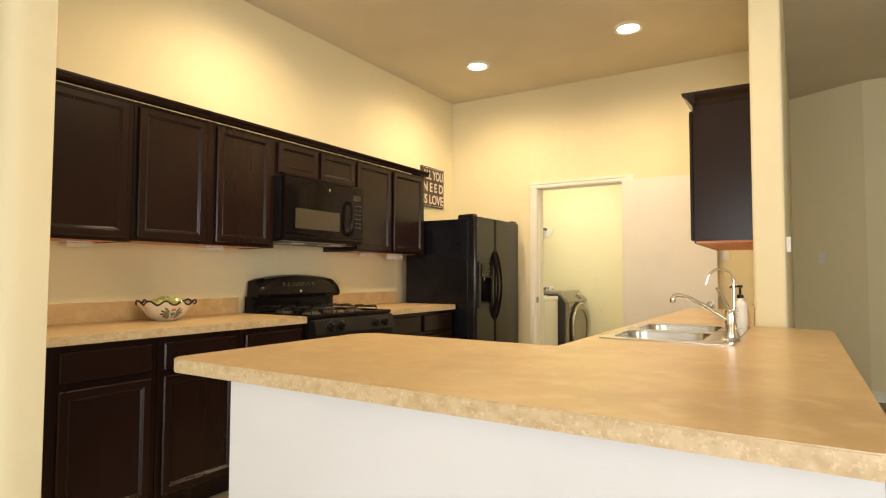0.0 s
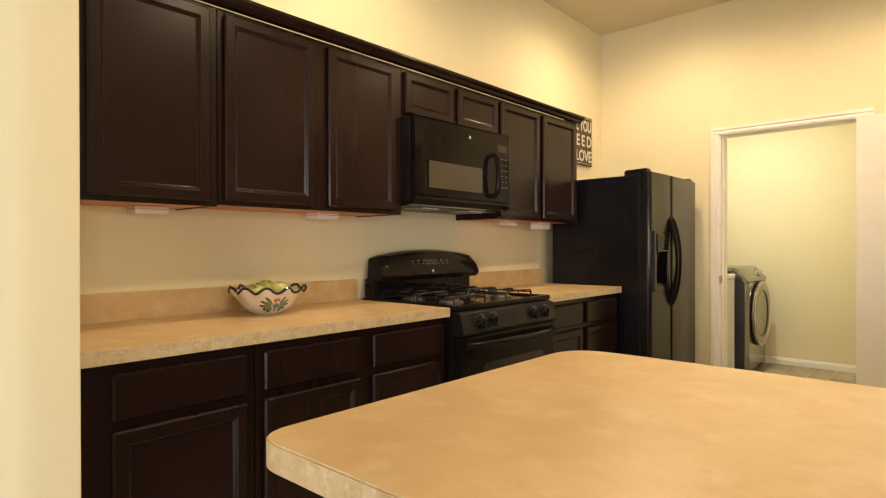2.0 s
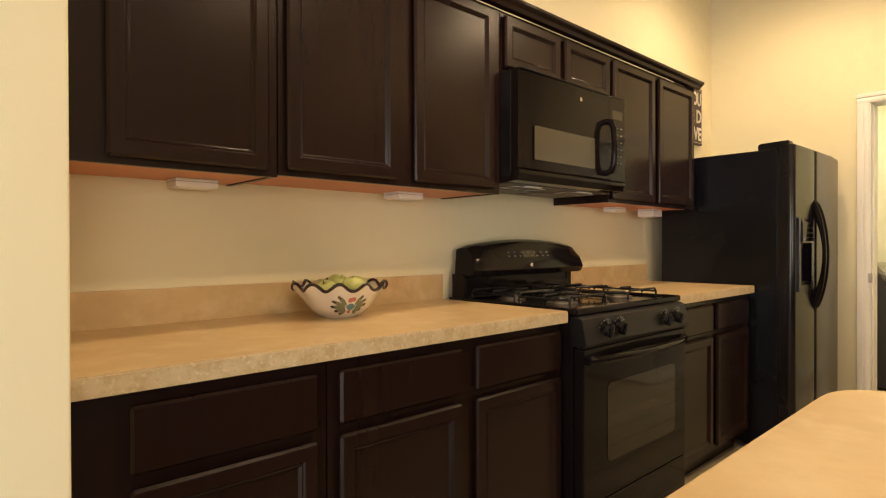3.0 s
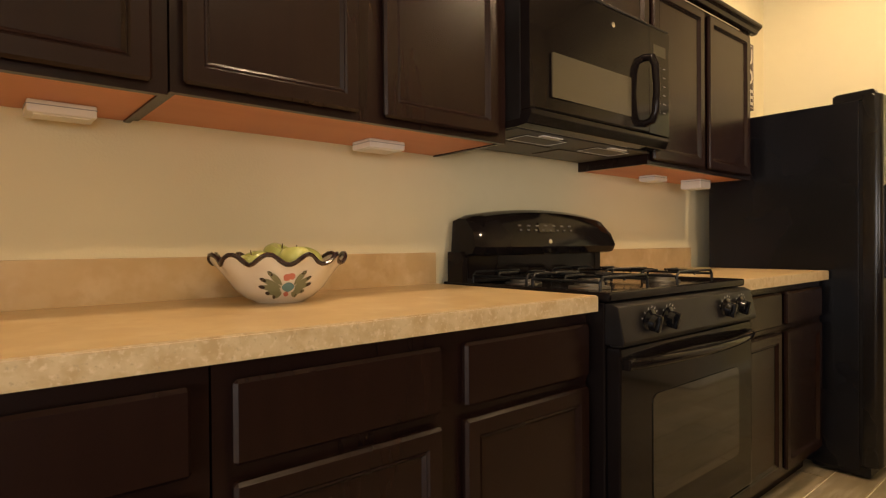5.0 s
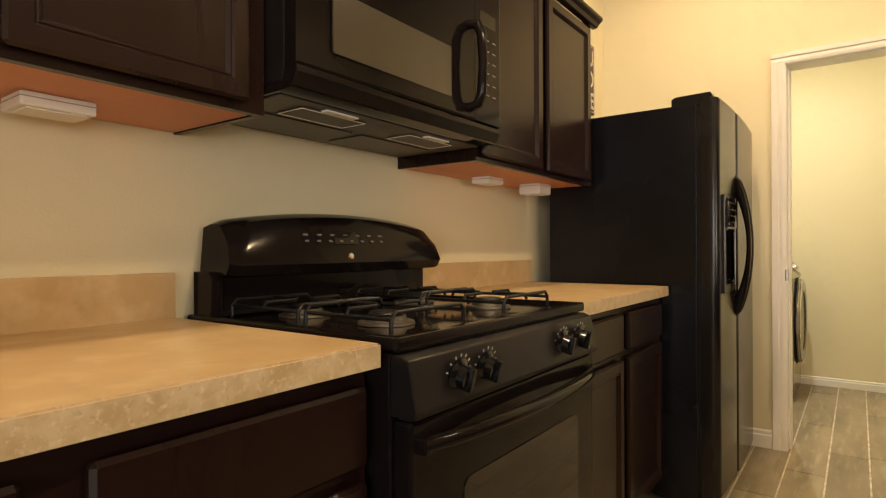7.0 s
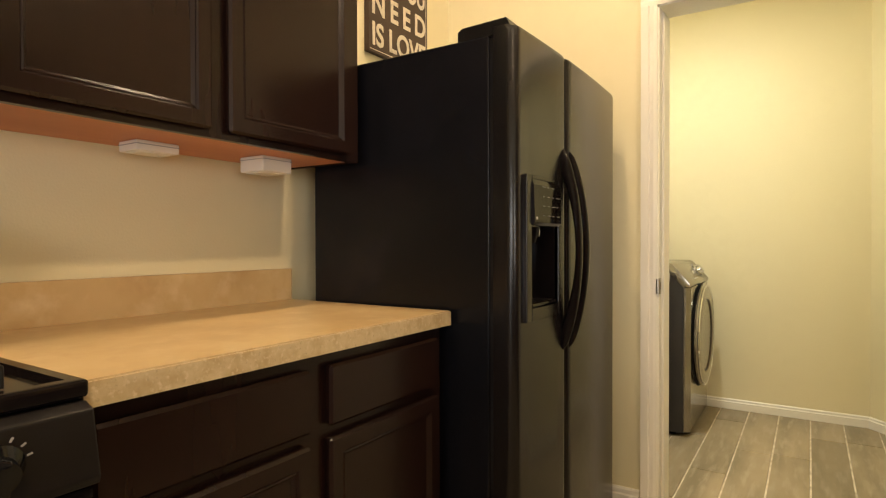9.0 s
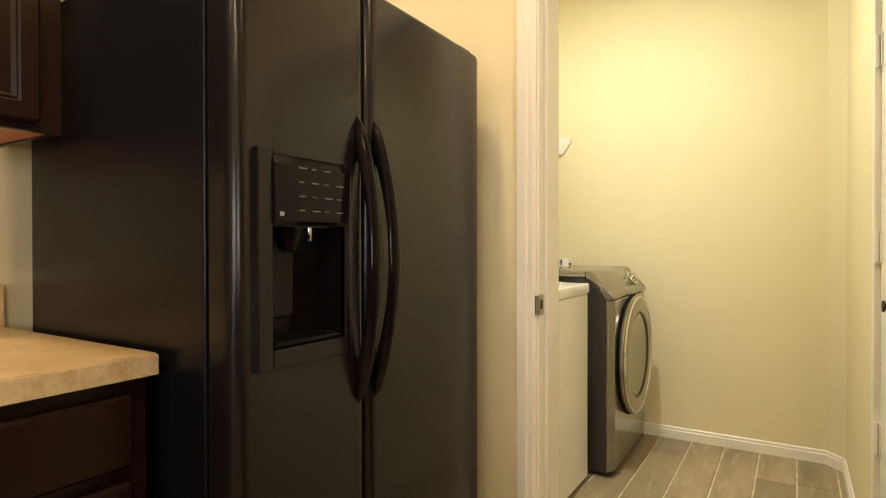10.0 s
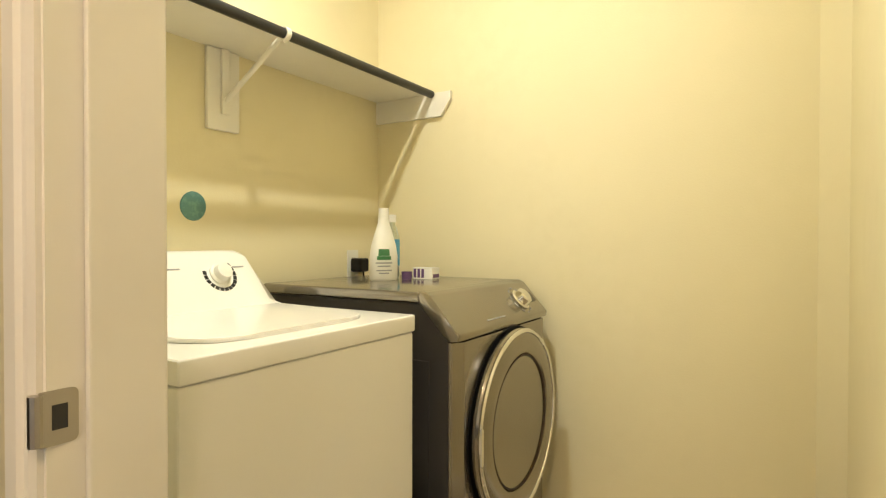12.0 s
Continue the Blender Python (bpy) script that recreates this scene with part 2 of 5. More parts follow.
def tube(points, radius, steps=10, bm=None):
    """A round bar along points; radius may be a list."""
    bm = bm or bmesh.new()
    pts = [Vector(p) for p in points]
    rad = radius if isinstance(radius, (list, tuple)) else [radius] * len(pts)
    rings, side = [], None
    for i, p in enumerate(pts):
        d = (pts[min(i + 1, len(pts) - 1)] - pts[max(i - 1, 0)]).normalized()
        if side is None:
            side = d.orthogonal().normalized()
        side = (side - d * side.dot(d)).normalized()
        up = d.cross(side)
        rings.append([bm.verts.new(p + rad[i] * (math.cos(2 * math.pi * k / steps) * side + math.sin(2 * math.pi * k / steps) * up)) for k in range(steps)])
    for a, b in zip(rings, rings[1:]):
        for k in range(steps):
            bm.faces.new((a[k], a[(k + 1) % steps], b[(k + 1) % steps], b[k]))
    bm.faces.new(rings[0])
    bm.faces.new(rings[-1])
    return bm


def arc(a, b, bulge, n=12):
    """Points from a to b bowed out by the vector bulge."""
    a, b, bulge = Vector(a), Vector(b), Vector(bulge)
    return [a.lerp(b, i / n) + bulge * math.sin(math.pi * i / n) ** 0.7 for i in range(n + 1)]


def rounded(points, radii, n=7):
    """Corner-rounded outline."""
    out = []
    for i, p in enumerate(points):
        r = radii[i]
        p = Vector(p)
        a, b = (Vector(points[i - 1]) - p).normalized(), (Vector(points[(i + 1) % len(points)]) - p).normalized()
        if r <= 0:
            out.append(tuple(p))
            continue
        s = p + a * r
        e = p + b * r
        for k in range(n + 1):
            u = k / n
            out.append(tuple((1 - u) ** 2 * s + 2 * u * (1 - u) * p + u ** 2 * e))
    return out


def panel(x0, x1, y0, y1, z0, z1, rail=0.055, facing=1, raised=False):
    """A cabinet door with a recessed panel on its face towards +x (facing 1) or -x (-1)."""
    bm = box(x0, x1, y0, y1, z0, z1, 0.006, 1)
    if rail:
        f = max((q for q in bm.faces if q.normal.x * facing > 0.9), key=lambda q: q.calc_area())
        r = bmesh.ops.inset_region(bm, faces=[f], thickness=rail - 0.012, depth=0)
        r = bmesh.ops.inset_region(bm, faces=[f], thickness=0.006, depth=-0.004)
        r = bmesh.ops.inset_region(bm, faces=[f], thickness=0.004, depth=0.0015)
        r = bmesh.ops.inset_region(bm, faces=[f], thickness=0.010, depth=-0.007)
    return bm

# ---- setting ----
CEIL_Z = 3.05
structure("floor", box(-3.12, 3.7, -3.1, 8.1, -0.06, -0.006), GROUT, "pale grout bed under wood-look floor tiles", "floor")
structure("ceiling", box(-3.12, 3.7, -3.1, 8.1, CEIL_Z, CEIL_Z + 0.1), CEIL, "tan painted textured ceiling", "ceiling")
structure("ceiling_laundry", box(-2.945, -1.1, 5.445, 7.13, 2.75, 2.85), CEIL, "painted laundry ceiling", "ceiling")
structure("wall_west", box(-3.12, -3.0, -3.1, 5.445, 0, CEIL_Z), PAINT, "cream painted kitchen wall behind the cabinets", "wall")
wing = structure("wall_wing", prism(rounded([(-3.0, 0.875), (-2.2, 0.875), (-2.2, 1.035), (-3.0, 1.035)], [0, 0.075, 0.006, 0], 10), "z", 0, CEIL_Z), PAINT, "cream wing wall with a bullnose edge at the cabinets' end", "wall")
for poly in wing.data.polygons:
    poly.use_smooth = True
wing.data.set_sharp_from_angle(angle=radians(35))

DX0, DX1, DTOP, EY = -2.012, -1.135, 2.035, 5.305
bm = box(-3.0, DX0 - 0.018, EY, EY + 0.14, 0, CEIL_Z)
add_box(bm, DX1 + 0.018, -0.001, EY, EY + 0.14, 0, CEIL_Z)
add_box(bm, DX0 - 0.018, DX1 + 0.018, EY, EY + 0.14, DTOP + 0.018, CEIL_Z)
structure("wall_north", bm, PAINT, "cream wall with the laundry doorway", "wall")
structure("wall_sink", box(0.0, 0.145, 3.32, 7.9, 0, CEIL_Z, 0.02, 4), PAINT, "cream wall end beside the sink counter", "wall")
structure("wall_laundry_west", box(-3.06, -2.945, 5.445, 7.13, 0, 2.75), PAINT, "pale yellow laundry wall behind the machines", "wall")
structure("wall_laundry_north", prism([(-3.06, 7.13), (-1.205, 7.13), (-1.13, 7.04), (-1.01, 7.04), (-1.01, 7.25), (-3.06, 7.25)], "z", 0, 2.75), PAINT, "pale yellow laundry wall with an angled corner", "wall")
structure("wall_laundry_east", box(-1.13, -1.01, 5.445, 7.04, 0, 2.75), PAINT, "pale yellow laundry side wall", "wall")
structure("wall_hall", prism([(0.146, 7.9), (0.146, 7.044), (0.749, 6.704), (3.7, 6.704), (3.7, 7.9)], "z", 0, CEIL_Z), PAINT, "tan angled hallway wall", "wall")
bm = box(3.58, 3.7, -3.1, -1.2, 0, CEIL_Z)
add_box(bm, 3.58, 3.7, 0.8, 6.704, 0, CEIL_Z)
add_box(bm, 3.58, 3.7, -1.2, 0.8, 0, 0.5)
add_box(bm, 3.58, 3.7, -1.2, 0.8, 2.1, CEIL_Z)
structure("wall_east", bm, PAINT, "cream far side wall of the living room", "wall")
bm = box(-3.0, -0.75, -3.1, -2.98, 0, CEIL_Z)
add_box(bm, 1.85, 3.58, -3.1, -2.98, 0, CEIL_Z)
add_box(bm, -0.75, 1.85, -3.1, -2.98, 2.15, CEIL_Z)
structure("wall_south", bm, PAINT, "cream wall with the glazed patio doors", "wall")

# patio glazing
w1 = thing("window_1", (0.55, -3.04, 0), "white framed sliding glass patio door", "window", kind="structure")
for i, (a, b) in enumerate(((-0.75, 0.55), (0.55, 1.85))):
    bm = box(a, a + 0.06, -3.06, -3.02, 0, 2.15)
    add_box(bm, b - 0.06, b, -3.06, -3.02, 0, 2.15)
    add_box(bm, a + 0.06, b - 0.06, -3.06, -3.02, 0, 0.08)
    add_box(bm, a + 0.06, b - 0.06, -3.06, -3.02, 2.07, 2.15)
    part("window_frame", bm, TRIM, w1)
    p = part("pane", box(a + 0.06, b - 0.06, -3.043, -3.037, 0.08, 2.07), PANE, w1)
    p.visible_shadow = False
# unseen window, added as an opening for the east area light
w2 = thing("fill_window", (3.64, -0.2, 0.5), "white framed window, unseen, added for the east fill light", "window", kind="structure")
bm = box(3.62, 3.66, -1.2, -1.14, 0.5, 2.1)
add_box(bm, 3.62, 3.66, 0.74, 0.8, 0.5, 2.1)
add_box(bm, 3.62, 3.66, -1.14, 0.74, 0.5, 0.56)
add_box(bm, 3.62, 3.66, -1.14, 0.74, 2.04, 2.1)
add_box(bm, 3.62, 3.66, -0.22, -0.18, 0.56, 2.04)
part("window_frame", bm, TRIM, w2)
for a, b in ((-1.14, -0.22), (-0.18, 0.74)):
    p = part("pane", box(3.637, 3.643, a, b, 0.56, 2.04), PANE, w2)
    p.visible_shadow = False
structure("ground", box(-60, 60, -60, 60, -0.2, -0.1), GROUT, "pale patio slab outside", "ground")


def run_of_trim(name, pieces, label, category="trim", tall=1.0):
    """Skirting or casing lengths, each a part with a stepped profile."""
    t = thing(name, (0, 0, 0), label, category, kind="structure")
    for x0, y0, x1, y1 in pieces:
        d = Vector((x1 - x0, y1 - y0, 0))
        n = Vector((-d.y, d.x, 0)).normalized()
        bm = bmesh.new()
        prof = [(0, 0), (0.014, 0), (0.014, 0.066), (0.009, 0.072), (0.009, 0.088), (0.004, 0.096), (0, 0.096)]
        a = [bm.verts.new(Vector((x0, y0, h * tall)) + n * o) for o, h in prof]
        b = [bm.verts.new(Vector((x1, y1, h * tall)) + n * o) for o, h in prof]
        bm.faces.new(a)
        bm.faces.new(b[::-1])
        for i in range(len(prof)):
            j = (i + 1) % len(prof)
            bm.faces.new((a[i], a[j], b[j], b[i]))
        part("skirting", bm, TRIM, t)
    return t


run_of_trim("baseboard_laundry", [(-1.205, 7.13, -2.945, 7.13), (-1.13, 7.04, -1.205, 7.13), (-1.13, 5.445, -1.13, 7.04), (-2.945, 7.13, -2.945, 5.445)], "low white stepped skirting round the laundry", "skirting", 0.70)
run_of_trim("baseboard_kitchen", [(-2.085, EY, -2.9, EY), (-0.001, EY, DX1 + 0.07, EY)], "white stepped skirting on the kitchen wall", "skirting")
run_of_trim("baseboard_hall", [(0.749, 6.704, 0.146, 7.044), (3.58, 6.704, 0.749, 6.704)], "white stepped skirting in the hallway", "skirting")

# laundry doorway: jambs, stops, casing
fr = thing("trim", ((DX0 + DX1) / 2, EY, 0), "white painted door casing with moulded edges", "door frame", kind="structure")
for side, x in ((1, DX0), (-1, DX1)):
    part("jamb", box(x - side * 0.018, x, EY - 0.004, EY + 0.142, 0, DTOP), TRIM, fr)
    part("door_stop", box(x, x + side * 0.011, EY + 0.038, EY + 0.138, 0, DTOP - 0.011, 0.003), TRIM, fr)
    o = x - side * 0.068
    part("casing", prism([(x - side * 0.006, EY - 0.004), (x - side * 0.006, EY - 0.011), (x - side * 0.02, EY - 0.014), (x - side * 0.035, EY - 0.012), (x - side * 0.04, EY - 0.018), (o, EY - 0.018), (o, EY)][::side], "z", 0, DTOP + 0.006), TRIM, fr)
    part("laundry_casing", box(x - side * 0.006, o, EY + 0.14, EY + 0.15, 0, DTOP + 0.06, 0.003), TRIM, fr)
part("head_jamb", box(DX0, DX1, EY - 0.004, EY + 0.142, DTOP, DTOP + 0.018), TRIM, fr)
part("head_casing", prism([(EY - 0.004, DTOP + 0.006), (EY - 0.011, DTOP + 0.006), (EY - 0.014, DTOP + 0.02), (EY - 0.012, DTOP + 0.035), (EY - 0.018, DTOP + 0.04), (EY - 0.018, DTOP + 0.062), (EY, DTOP + 0.062)], "x", DX0 - 0.07, DX1 + 0.07), TRIM, fr)
sp = part("strike_plate", prism(rounded([(EY - 0.012, 0.896), (EY + 0.030, 0.896), (EY + 0.030, 0.960), (EY - 0.012, 0.960)], [0.002, 0.009, 0.009, 0.002]), "x", DX0 + 0.0005, DX0 + 0.0022), NICKEL, fr, "worn nickel strike plate")
part("latch_hole", box(DX0 + 0.0022, DX0 + 0.0028, EY + 0.001, EY + 0.018, 0.914, 0.943), DARK_PRINT, sp)
part("strike_lip", tube([(DX0 - 0.001, EY - 0.0145, 0.899), (DX0 - 0.001, EY - 0.0145, 0.957)], 0.008, 10), NICKEL, sp, smooth=True)


# the open laundry door, folded back against the kitchen wall
dr = thing("door_1", (-1.17, 5.26, 0), "plain white laundry door folded back open", "door", kind="structure")
part("slab", box(-1.155, -0.378, 5.225, 5.26, 0.012, 2.04, 0.002), TRIM, dr)
kn = part("knob", lathe([(0.004, -0.058), (0.02, -0.057), (0.027, -0.048), (0.027, -0.038), (0.012, -0.026), (0.010, -0.008), (0.03, -0.006), (0.031, 0)], (-0.437, 5.225, 0.928), 24, "y"), NICKEL, dr, "round satin nickel knob", True)
for hz in (0.24, 1.05, 1.82):
    h = part("hinge", box(DX1 - 0.002, DX1 - 0.0003, EY + 0.002, EY + 0.034, hz - 0.045, hz + 0.045), NICKEL, dr)
    part("knuckle", tube([(DX1 - 0.006, 5.284, hz - 0.046), (DX1 - 0.006, 5.284, hz + 0.046)], 0.007, 10), NICKEL, h)


# casing, hinges and knob of the closed side door in the laundry's east wall
sd = thing("door_2", (-1.13, 5.74, 0), "closed white side door with its casing in the laundry", "door", kind="structure")
part("slab", box(-1.136, -1.1305, 5.475, 5.69, 0.012, 2.03), TRIM, sd)
part("casing", box(-1.152, -1.1305, 5.692, 5.75, 0, 2.06, 0.004), TRIM, sd)
part("head_casing", box(-1.152, -1.1305, 5.475, 5.6915, 2.032, 2.09, 0.004), TRIM, sd)
for hz in (0.56, 1.105, 1.66):
    hg = part("hinge", box(-1.1395, -1.1362, 5.655, 5.688, hz - 0.045, hz + 0.045), TRIM, sd)
    part("knuckle", tube([(-1.146, 5.686, hz - 0.046), (-1.146, 5.686, hz + 0.046)], 0.006, 10), TRIM, hg)
part("knob", lathe([(0.018, 0), (0.018, -0.003), (0.007, -0.005), (0.007, -0.009), (0.015, -0.012), (0.015, -0.017), (0.0001, -0.019)], (-1.1362, 5.50, 0.953), 20, "x"), BRONZE, sd, "small dark bronze knob", True)


# ---- ceiling cans ----
def recessed_light(cx, cy):
    t = thing("recessed_light", (cx, cy, CEIL_Z - 0.01), "lit white recessed ceiling light", "ceiling light", "recessed ceiling lights")
    part("ring", lathe([(0.078, -0.001), (0.10, -0.006), (0.105, 0.0), (0.105, 0.012), (0.078, 0.012)], (cx, cy, CEIL_Z - 0.012), 40), TRIM, t, smooth=True)
    part("lens", lathe([(0.0001, 0.003), (0.080, 0.003), (0.080, 0.010), (0.0001, 0.010)], (cx, cy, CEIL_Z - 0.012), 32), CAN_GLOW, t)
    return t


for cx, cy in CANS:
    recessed_light(cx, cy)
lt = thing("laundry_ceiling_light", (-2.12, 5.98, 2.72), "round glowing flush ceiling light", "ceiling light")
part("base", lathe([(0.0001, 0.03), (0.15, 0.03), (0.155, 0.02), (0.15, 0.008), (0.0001, 0.008)], (-2.12, 5.98, 2.72), 40), TRIM, lt, smooth=True)
part("diffuser", lathe([(0.13, 0.0075), (0.128, -0.002), (0.0001, -0.003)], (-2.12, 5.98, 2.72), 40), LAUNDRY_GLOW, lt, smooth=True)


# ---- cabinets ----
CF = -2.362     # face of the base doors
UF = -2.655    # face of the wall doors


def wall_cabinet(y0, y1, z0, z1, doors, group="espresso wall cabinets", label="espresso stained wall cabinet with panelled doors"):
    t = thing("wall_cabinet", (-2.85, (y0 + y1) / 2, z0), label, "wall cabinet", group)
    bm = box(-2.998, UF - 0.022, y0, y1, z0 + 0.012, z1)
    add_box(bm, UF - 0.04, UF - 0.022, y0, y1, z0 - 0.004, z0 + 0.012)
    part("body", bm, WOOD, t)
    part("bottom_panel", box(-2.997, UF - 0.0405, y0 + 0.014, y1 - 0.014, z0, z0 + 0.0115), MAPLE, t, "raw orange maple bottom panel")
    part("side_rail", box(-2.998, UF - 0.0405, y0, y0 + 0.0135, z0 - 0.004, z0 + 0.0115), WOOD, t)
    part("side_rail", box(-2.998, UF - 0.0405, y1 - 0.0135, y1, z0 - 0.004, z0 + 0.0115), WOOD, t)
    for a, b in doors:
        part("door", panel(UF - 0.02, UF, a, b, z0 + 0.012, z1 - 0.018), WOOD, t)
    return t


def base_cabinet(y0, y1, fronts, mid=()):
    t = thing("base_cabinet", (-2.7, (y0 + y1) / 2, 0), "espresso stained base cabinet with a drawer over each door", "base cabinet", "espresso base cabinets")
    bm = box(-2.998, CF - 0.022, y0, y1, 0.1, 0.873)
    add_box(bm, -2.998, CF - 0.09, y0, y1, 0, 0.1)
    part("body", bm, WOOD, t)
    for a, b in fronts:
        part("drawer", panel(CF - 0.02, CF, a, b, 0.712, 0.843, 0), WOOD, t)
        part("door", panel(CF - 0.02, CF, a, b, 0.125, 0.686), WOOD, t)
    return t


UB, UT = 1.352, 2.056
wall_cabinet(1.037, 1.604, UB - 0.016, UT, [(1.183, 1.574)])
wall_cabinet(1.608, 2.530, UB - 0.009, UT, [(1.628, 2.020), (2.090, 2.486)])
wall_cabinet(2.534, 3.312, 1.822, UT, [(2.548, 2.906), (2.941, 3.302)], label="short espresso wall cabinet over the microwave")
wall_cabinet(3.316, 4.268, UB, UT, [(3.334, 3.750), (3.796, 4.222)])
# crown moulding along the run
prof = [(UF - 0.022, 2.0585), (UF - 0.004, 2.0585), (UF + 0.004, 2.062), (UF + 0.012, 2.075), (UF + 0.024, 2.085), (UF + 0.028, 2.09), (UF + 0.028, 2.10), (UF - 0.022, 2.10)]
cr = thing("crown_moulding", (-2.64, 2.65, 2.054), "espresso crown moulding along the wall cabinets", "moulding")
part("front_run", prism(prof, "y", 1.037, 4.290), WOOD, cr)
part("return_end", prism([(4.2685, 2.0585), (4.272, 2.062), (4.276, 2.075), (4.286, 2.085), (4.290, 2.09), (4.290, 2.10), (4.2685, 2.10)], "x", -2.998, UF - 0.022), WOOD, cr)

base_cabinet(1.037, 1.580, [(1.155, 1.550)])
base_cabinet(1.584, 2.512, [(1.610, 2.020), (2.080, 2.500)])
base_cabinet(3.327, 4.276, [(3.345, 3.768), (3.822, 4.242)])


def under_light(y0, y1, x0, x1, top, drop=0.026):
    t = thing("under_cabinet_light", ((x0 + x1) / 2, (y0 + y1) / 2, top), "white plastic puck light box under a cabinet", "cabinet light", "under cabinet lights")
    part("housing", box(x0, x1, y0, y1, top - drop, top - 0.0005, 0.004), PLASTIC, t)
    part("lens", box(x0 + 0.012, x1 - 0.012, y0 + 0.012, y1 - 0.012, top - drop - 0.002, top - drop + 0.001), PLASTIC, t)
    part("cover_seam", box(x0 - 0.0006, x1 + 0.0006, y0 - 0.0006, y1 + 0.0006, top - 0.011, top - 0.009), GREY_PRINT, t)


under_light(1.40, 1.52, -2.96, -2.88, UB - 0.016)
under_light(2.17, 2.29, -2.945, -2.85, UB - 0.009)
under_light(3.68, 3.79, -2.93, -2.85, UB)
under_light(4.01, 4.115, -2.90, -2.80, UB, 0.045)


def worktop(name, outer, holes, z0, z1, label):
    """A laminate slab with cut-outs; its rim shows the mottled edge strip."""
    bm = bmesh.new()
    es = []
    for loop in (outer, *holes):
        vs = [bm.verts.new((x, y, z1)) for x, y in loop]
        es += [bm.edges.new((vs[i], vs[(i + 1) % len(vs)])) for i in range(len(vs))]
    bmesh.ops.triangle_fill(bm, edges=es, use_beauty=True)
    r = bmesh.ops.extrude_face_region(bm, geom=list(bm.faces))
    low = [g for g in r["geom"] if isinstance(g, bmesh.types.BMVert)]
    bmesh.ops.translate(bm, verts=low, vec=(0, 0, z0 - z1))
    bmesh.ops.recalc_face_normals(bm, faces=bm.faces)
    top = [e for e in bm.edges if all(abs(v.co.z - z1) < 1e-4 for v in e.verts) and len(e.link_faces) == 2 and any(abs(f.normal.z) < 0.5 for f in e.link_faces)]
    bmesh.ops.bevel(bm, geom=top, offset=0.003, segments=2, affect="EDGES")
    for f in bm.faces:
        f.material_index = 1 if abs(f.normal.z) < 0.3 else 0
    t = thing(name, (sum(p[0] for p in outer) / len(outer), sum(p[1] for p in outer) / len(outer), z0), label, "worktop")
    part("slab", bm, [LAMINATE, LAM_EDGE], t)
    return t


CT0, CT1 = 0.874, 0.914
for y0, y1 in ((1.037, 2.514), (3.326, 4.28)):
    t = worktop("worktop", [(-2.997, y0), (-2.348, y0), (-2.348, y1), (-2.997, y1)], [], CT0, CT1, "tan stone-look laminate worktop with a low upstand")
    part("upstand", box(-2.997, -2.979, y0, y1 - 0.003, CT1 - 0.002, 1.018, 0.003), LAMINATE, t)

SX0, SX1, SY0, SY1 = -0.47, -0.035, 2.35, 3.15
outer = rounded([(-1.440, 1.036), (0.33, 1.036), (0.33, 3.26), (-0.002, 3.315), (-0.002, 4.85), (-0.552, 4.85), (-0.552, 1.98), (-1.444, 1.98)], [0.06, 0.05, 0.05, 0, 0, 0, 0, 0.12])
t = worktop("breakfast_bar", outer, [[(SX0, SY0), (SX1, SY0), (SX1, SY1), (SX0, SY1)]], CT0, CT1, "L-shaped tan laminate breakfast bar with rounded corners")
part("upstand", box(-0.02, -0.0015, 3.325, 4.85, CT1 - 0.002, 1.018, 0.003), LAMINATE, t)
hw = thing("half_wall", (-0.5, 1.2, 0), "pale painted half wall under the breakfast bar", "half wall", kind="structure")
part("front_panel", box(-1.182, 0.30, 1.07, 1.18, 0, CT0 - 0.001), PONY, hw)
part("side_panel", box(0.19, 0.30, 1.18, 3.255, 0, CT0 - 0.001), PONY, hw)


def island_cabinet(x0, x1, y0, y1, facing):
    t = thing("base_cabinet", ((x0 + x1) / 2, (y0 + y1) / 2, 0), "espresso base cabinet under the breakfast bar", "base cabinet", "espresso base cabinets")
    part("body", box(x0, x1, y0, y1, 0.1, 0.67), WOOD, t)
    part("plinth", box(x0 + 0.02, x1 - 0.02, y0 + 0.02, y1 - 0.07, 0, 0.1), WOOD, t)
    part("top_rail", box(x0, x0 + 0.03, y0, y1, 0.67, CT0 - 0.001), WOOD, t)
    part("back_rail", box(x1 - 0.03, x1, y0, y1, 0.67, CT0 - 0.001), WOOD, t)
    if facing == "x":
        n = max(1, round((y1 - y0) / 0.48))
        for i in range(n):
            a, b = y0 + (y1 - y0) * i / n + 0.02, y0 + (y1 - y0) * (i + 1) / n - 0.02
            part("door", panel(x0 - 0.02, x0, a, b, 0.125, 0.686, facing=-1), WOOD, t)
            part("drawer", panel(x0 - 0.02, x0, a, b, 0.712, 0.843, 0, facing=-1), WOOD, t)
    return t


island_cabinet(-1.15, -0.54, 1.19, 1.94, "y")
island_cabinet(-0.51, 0.07, 2.0, 3.25, "x")
island_cabinet(-0.51, -0.01, 3.325, 4.84, "x")

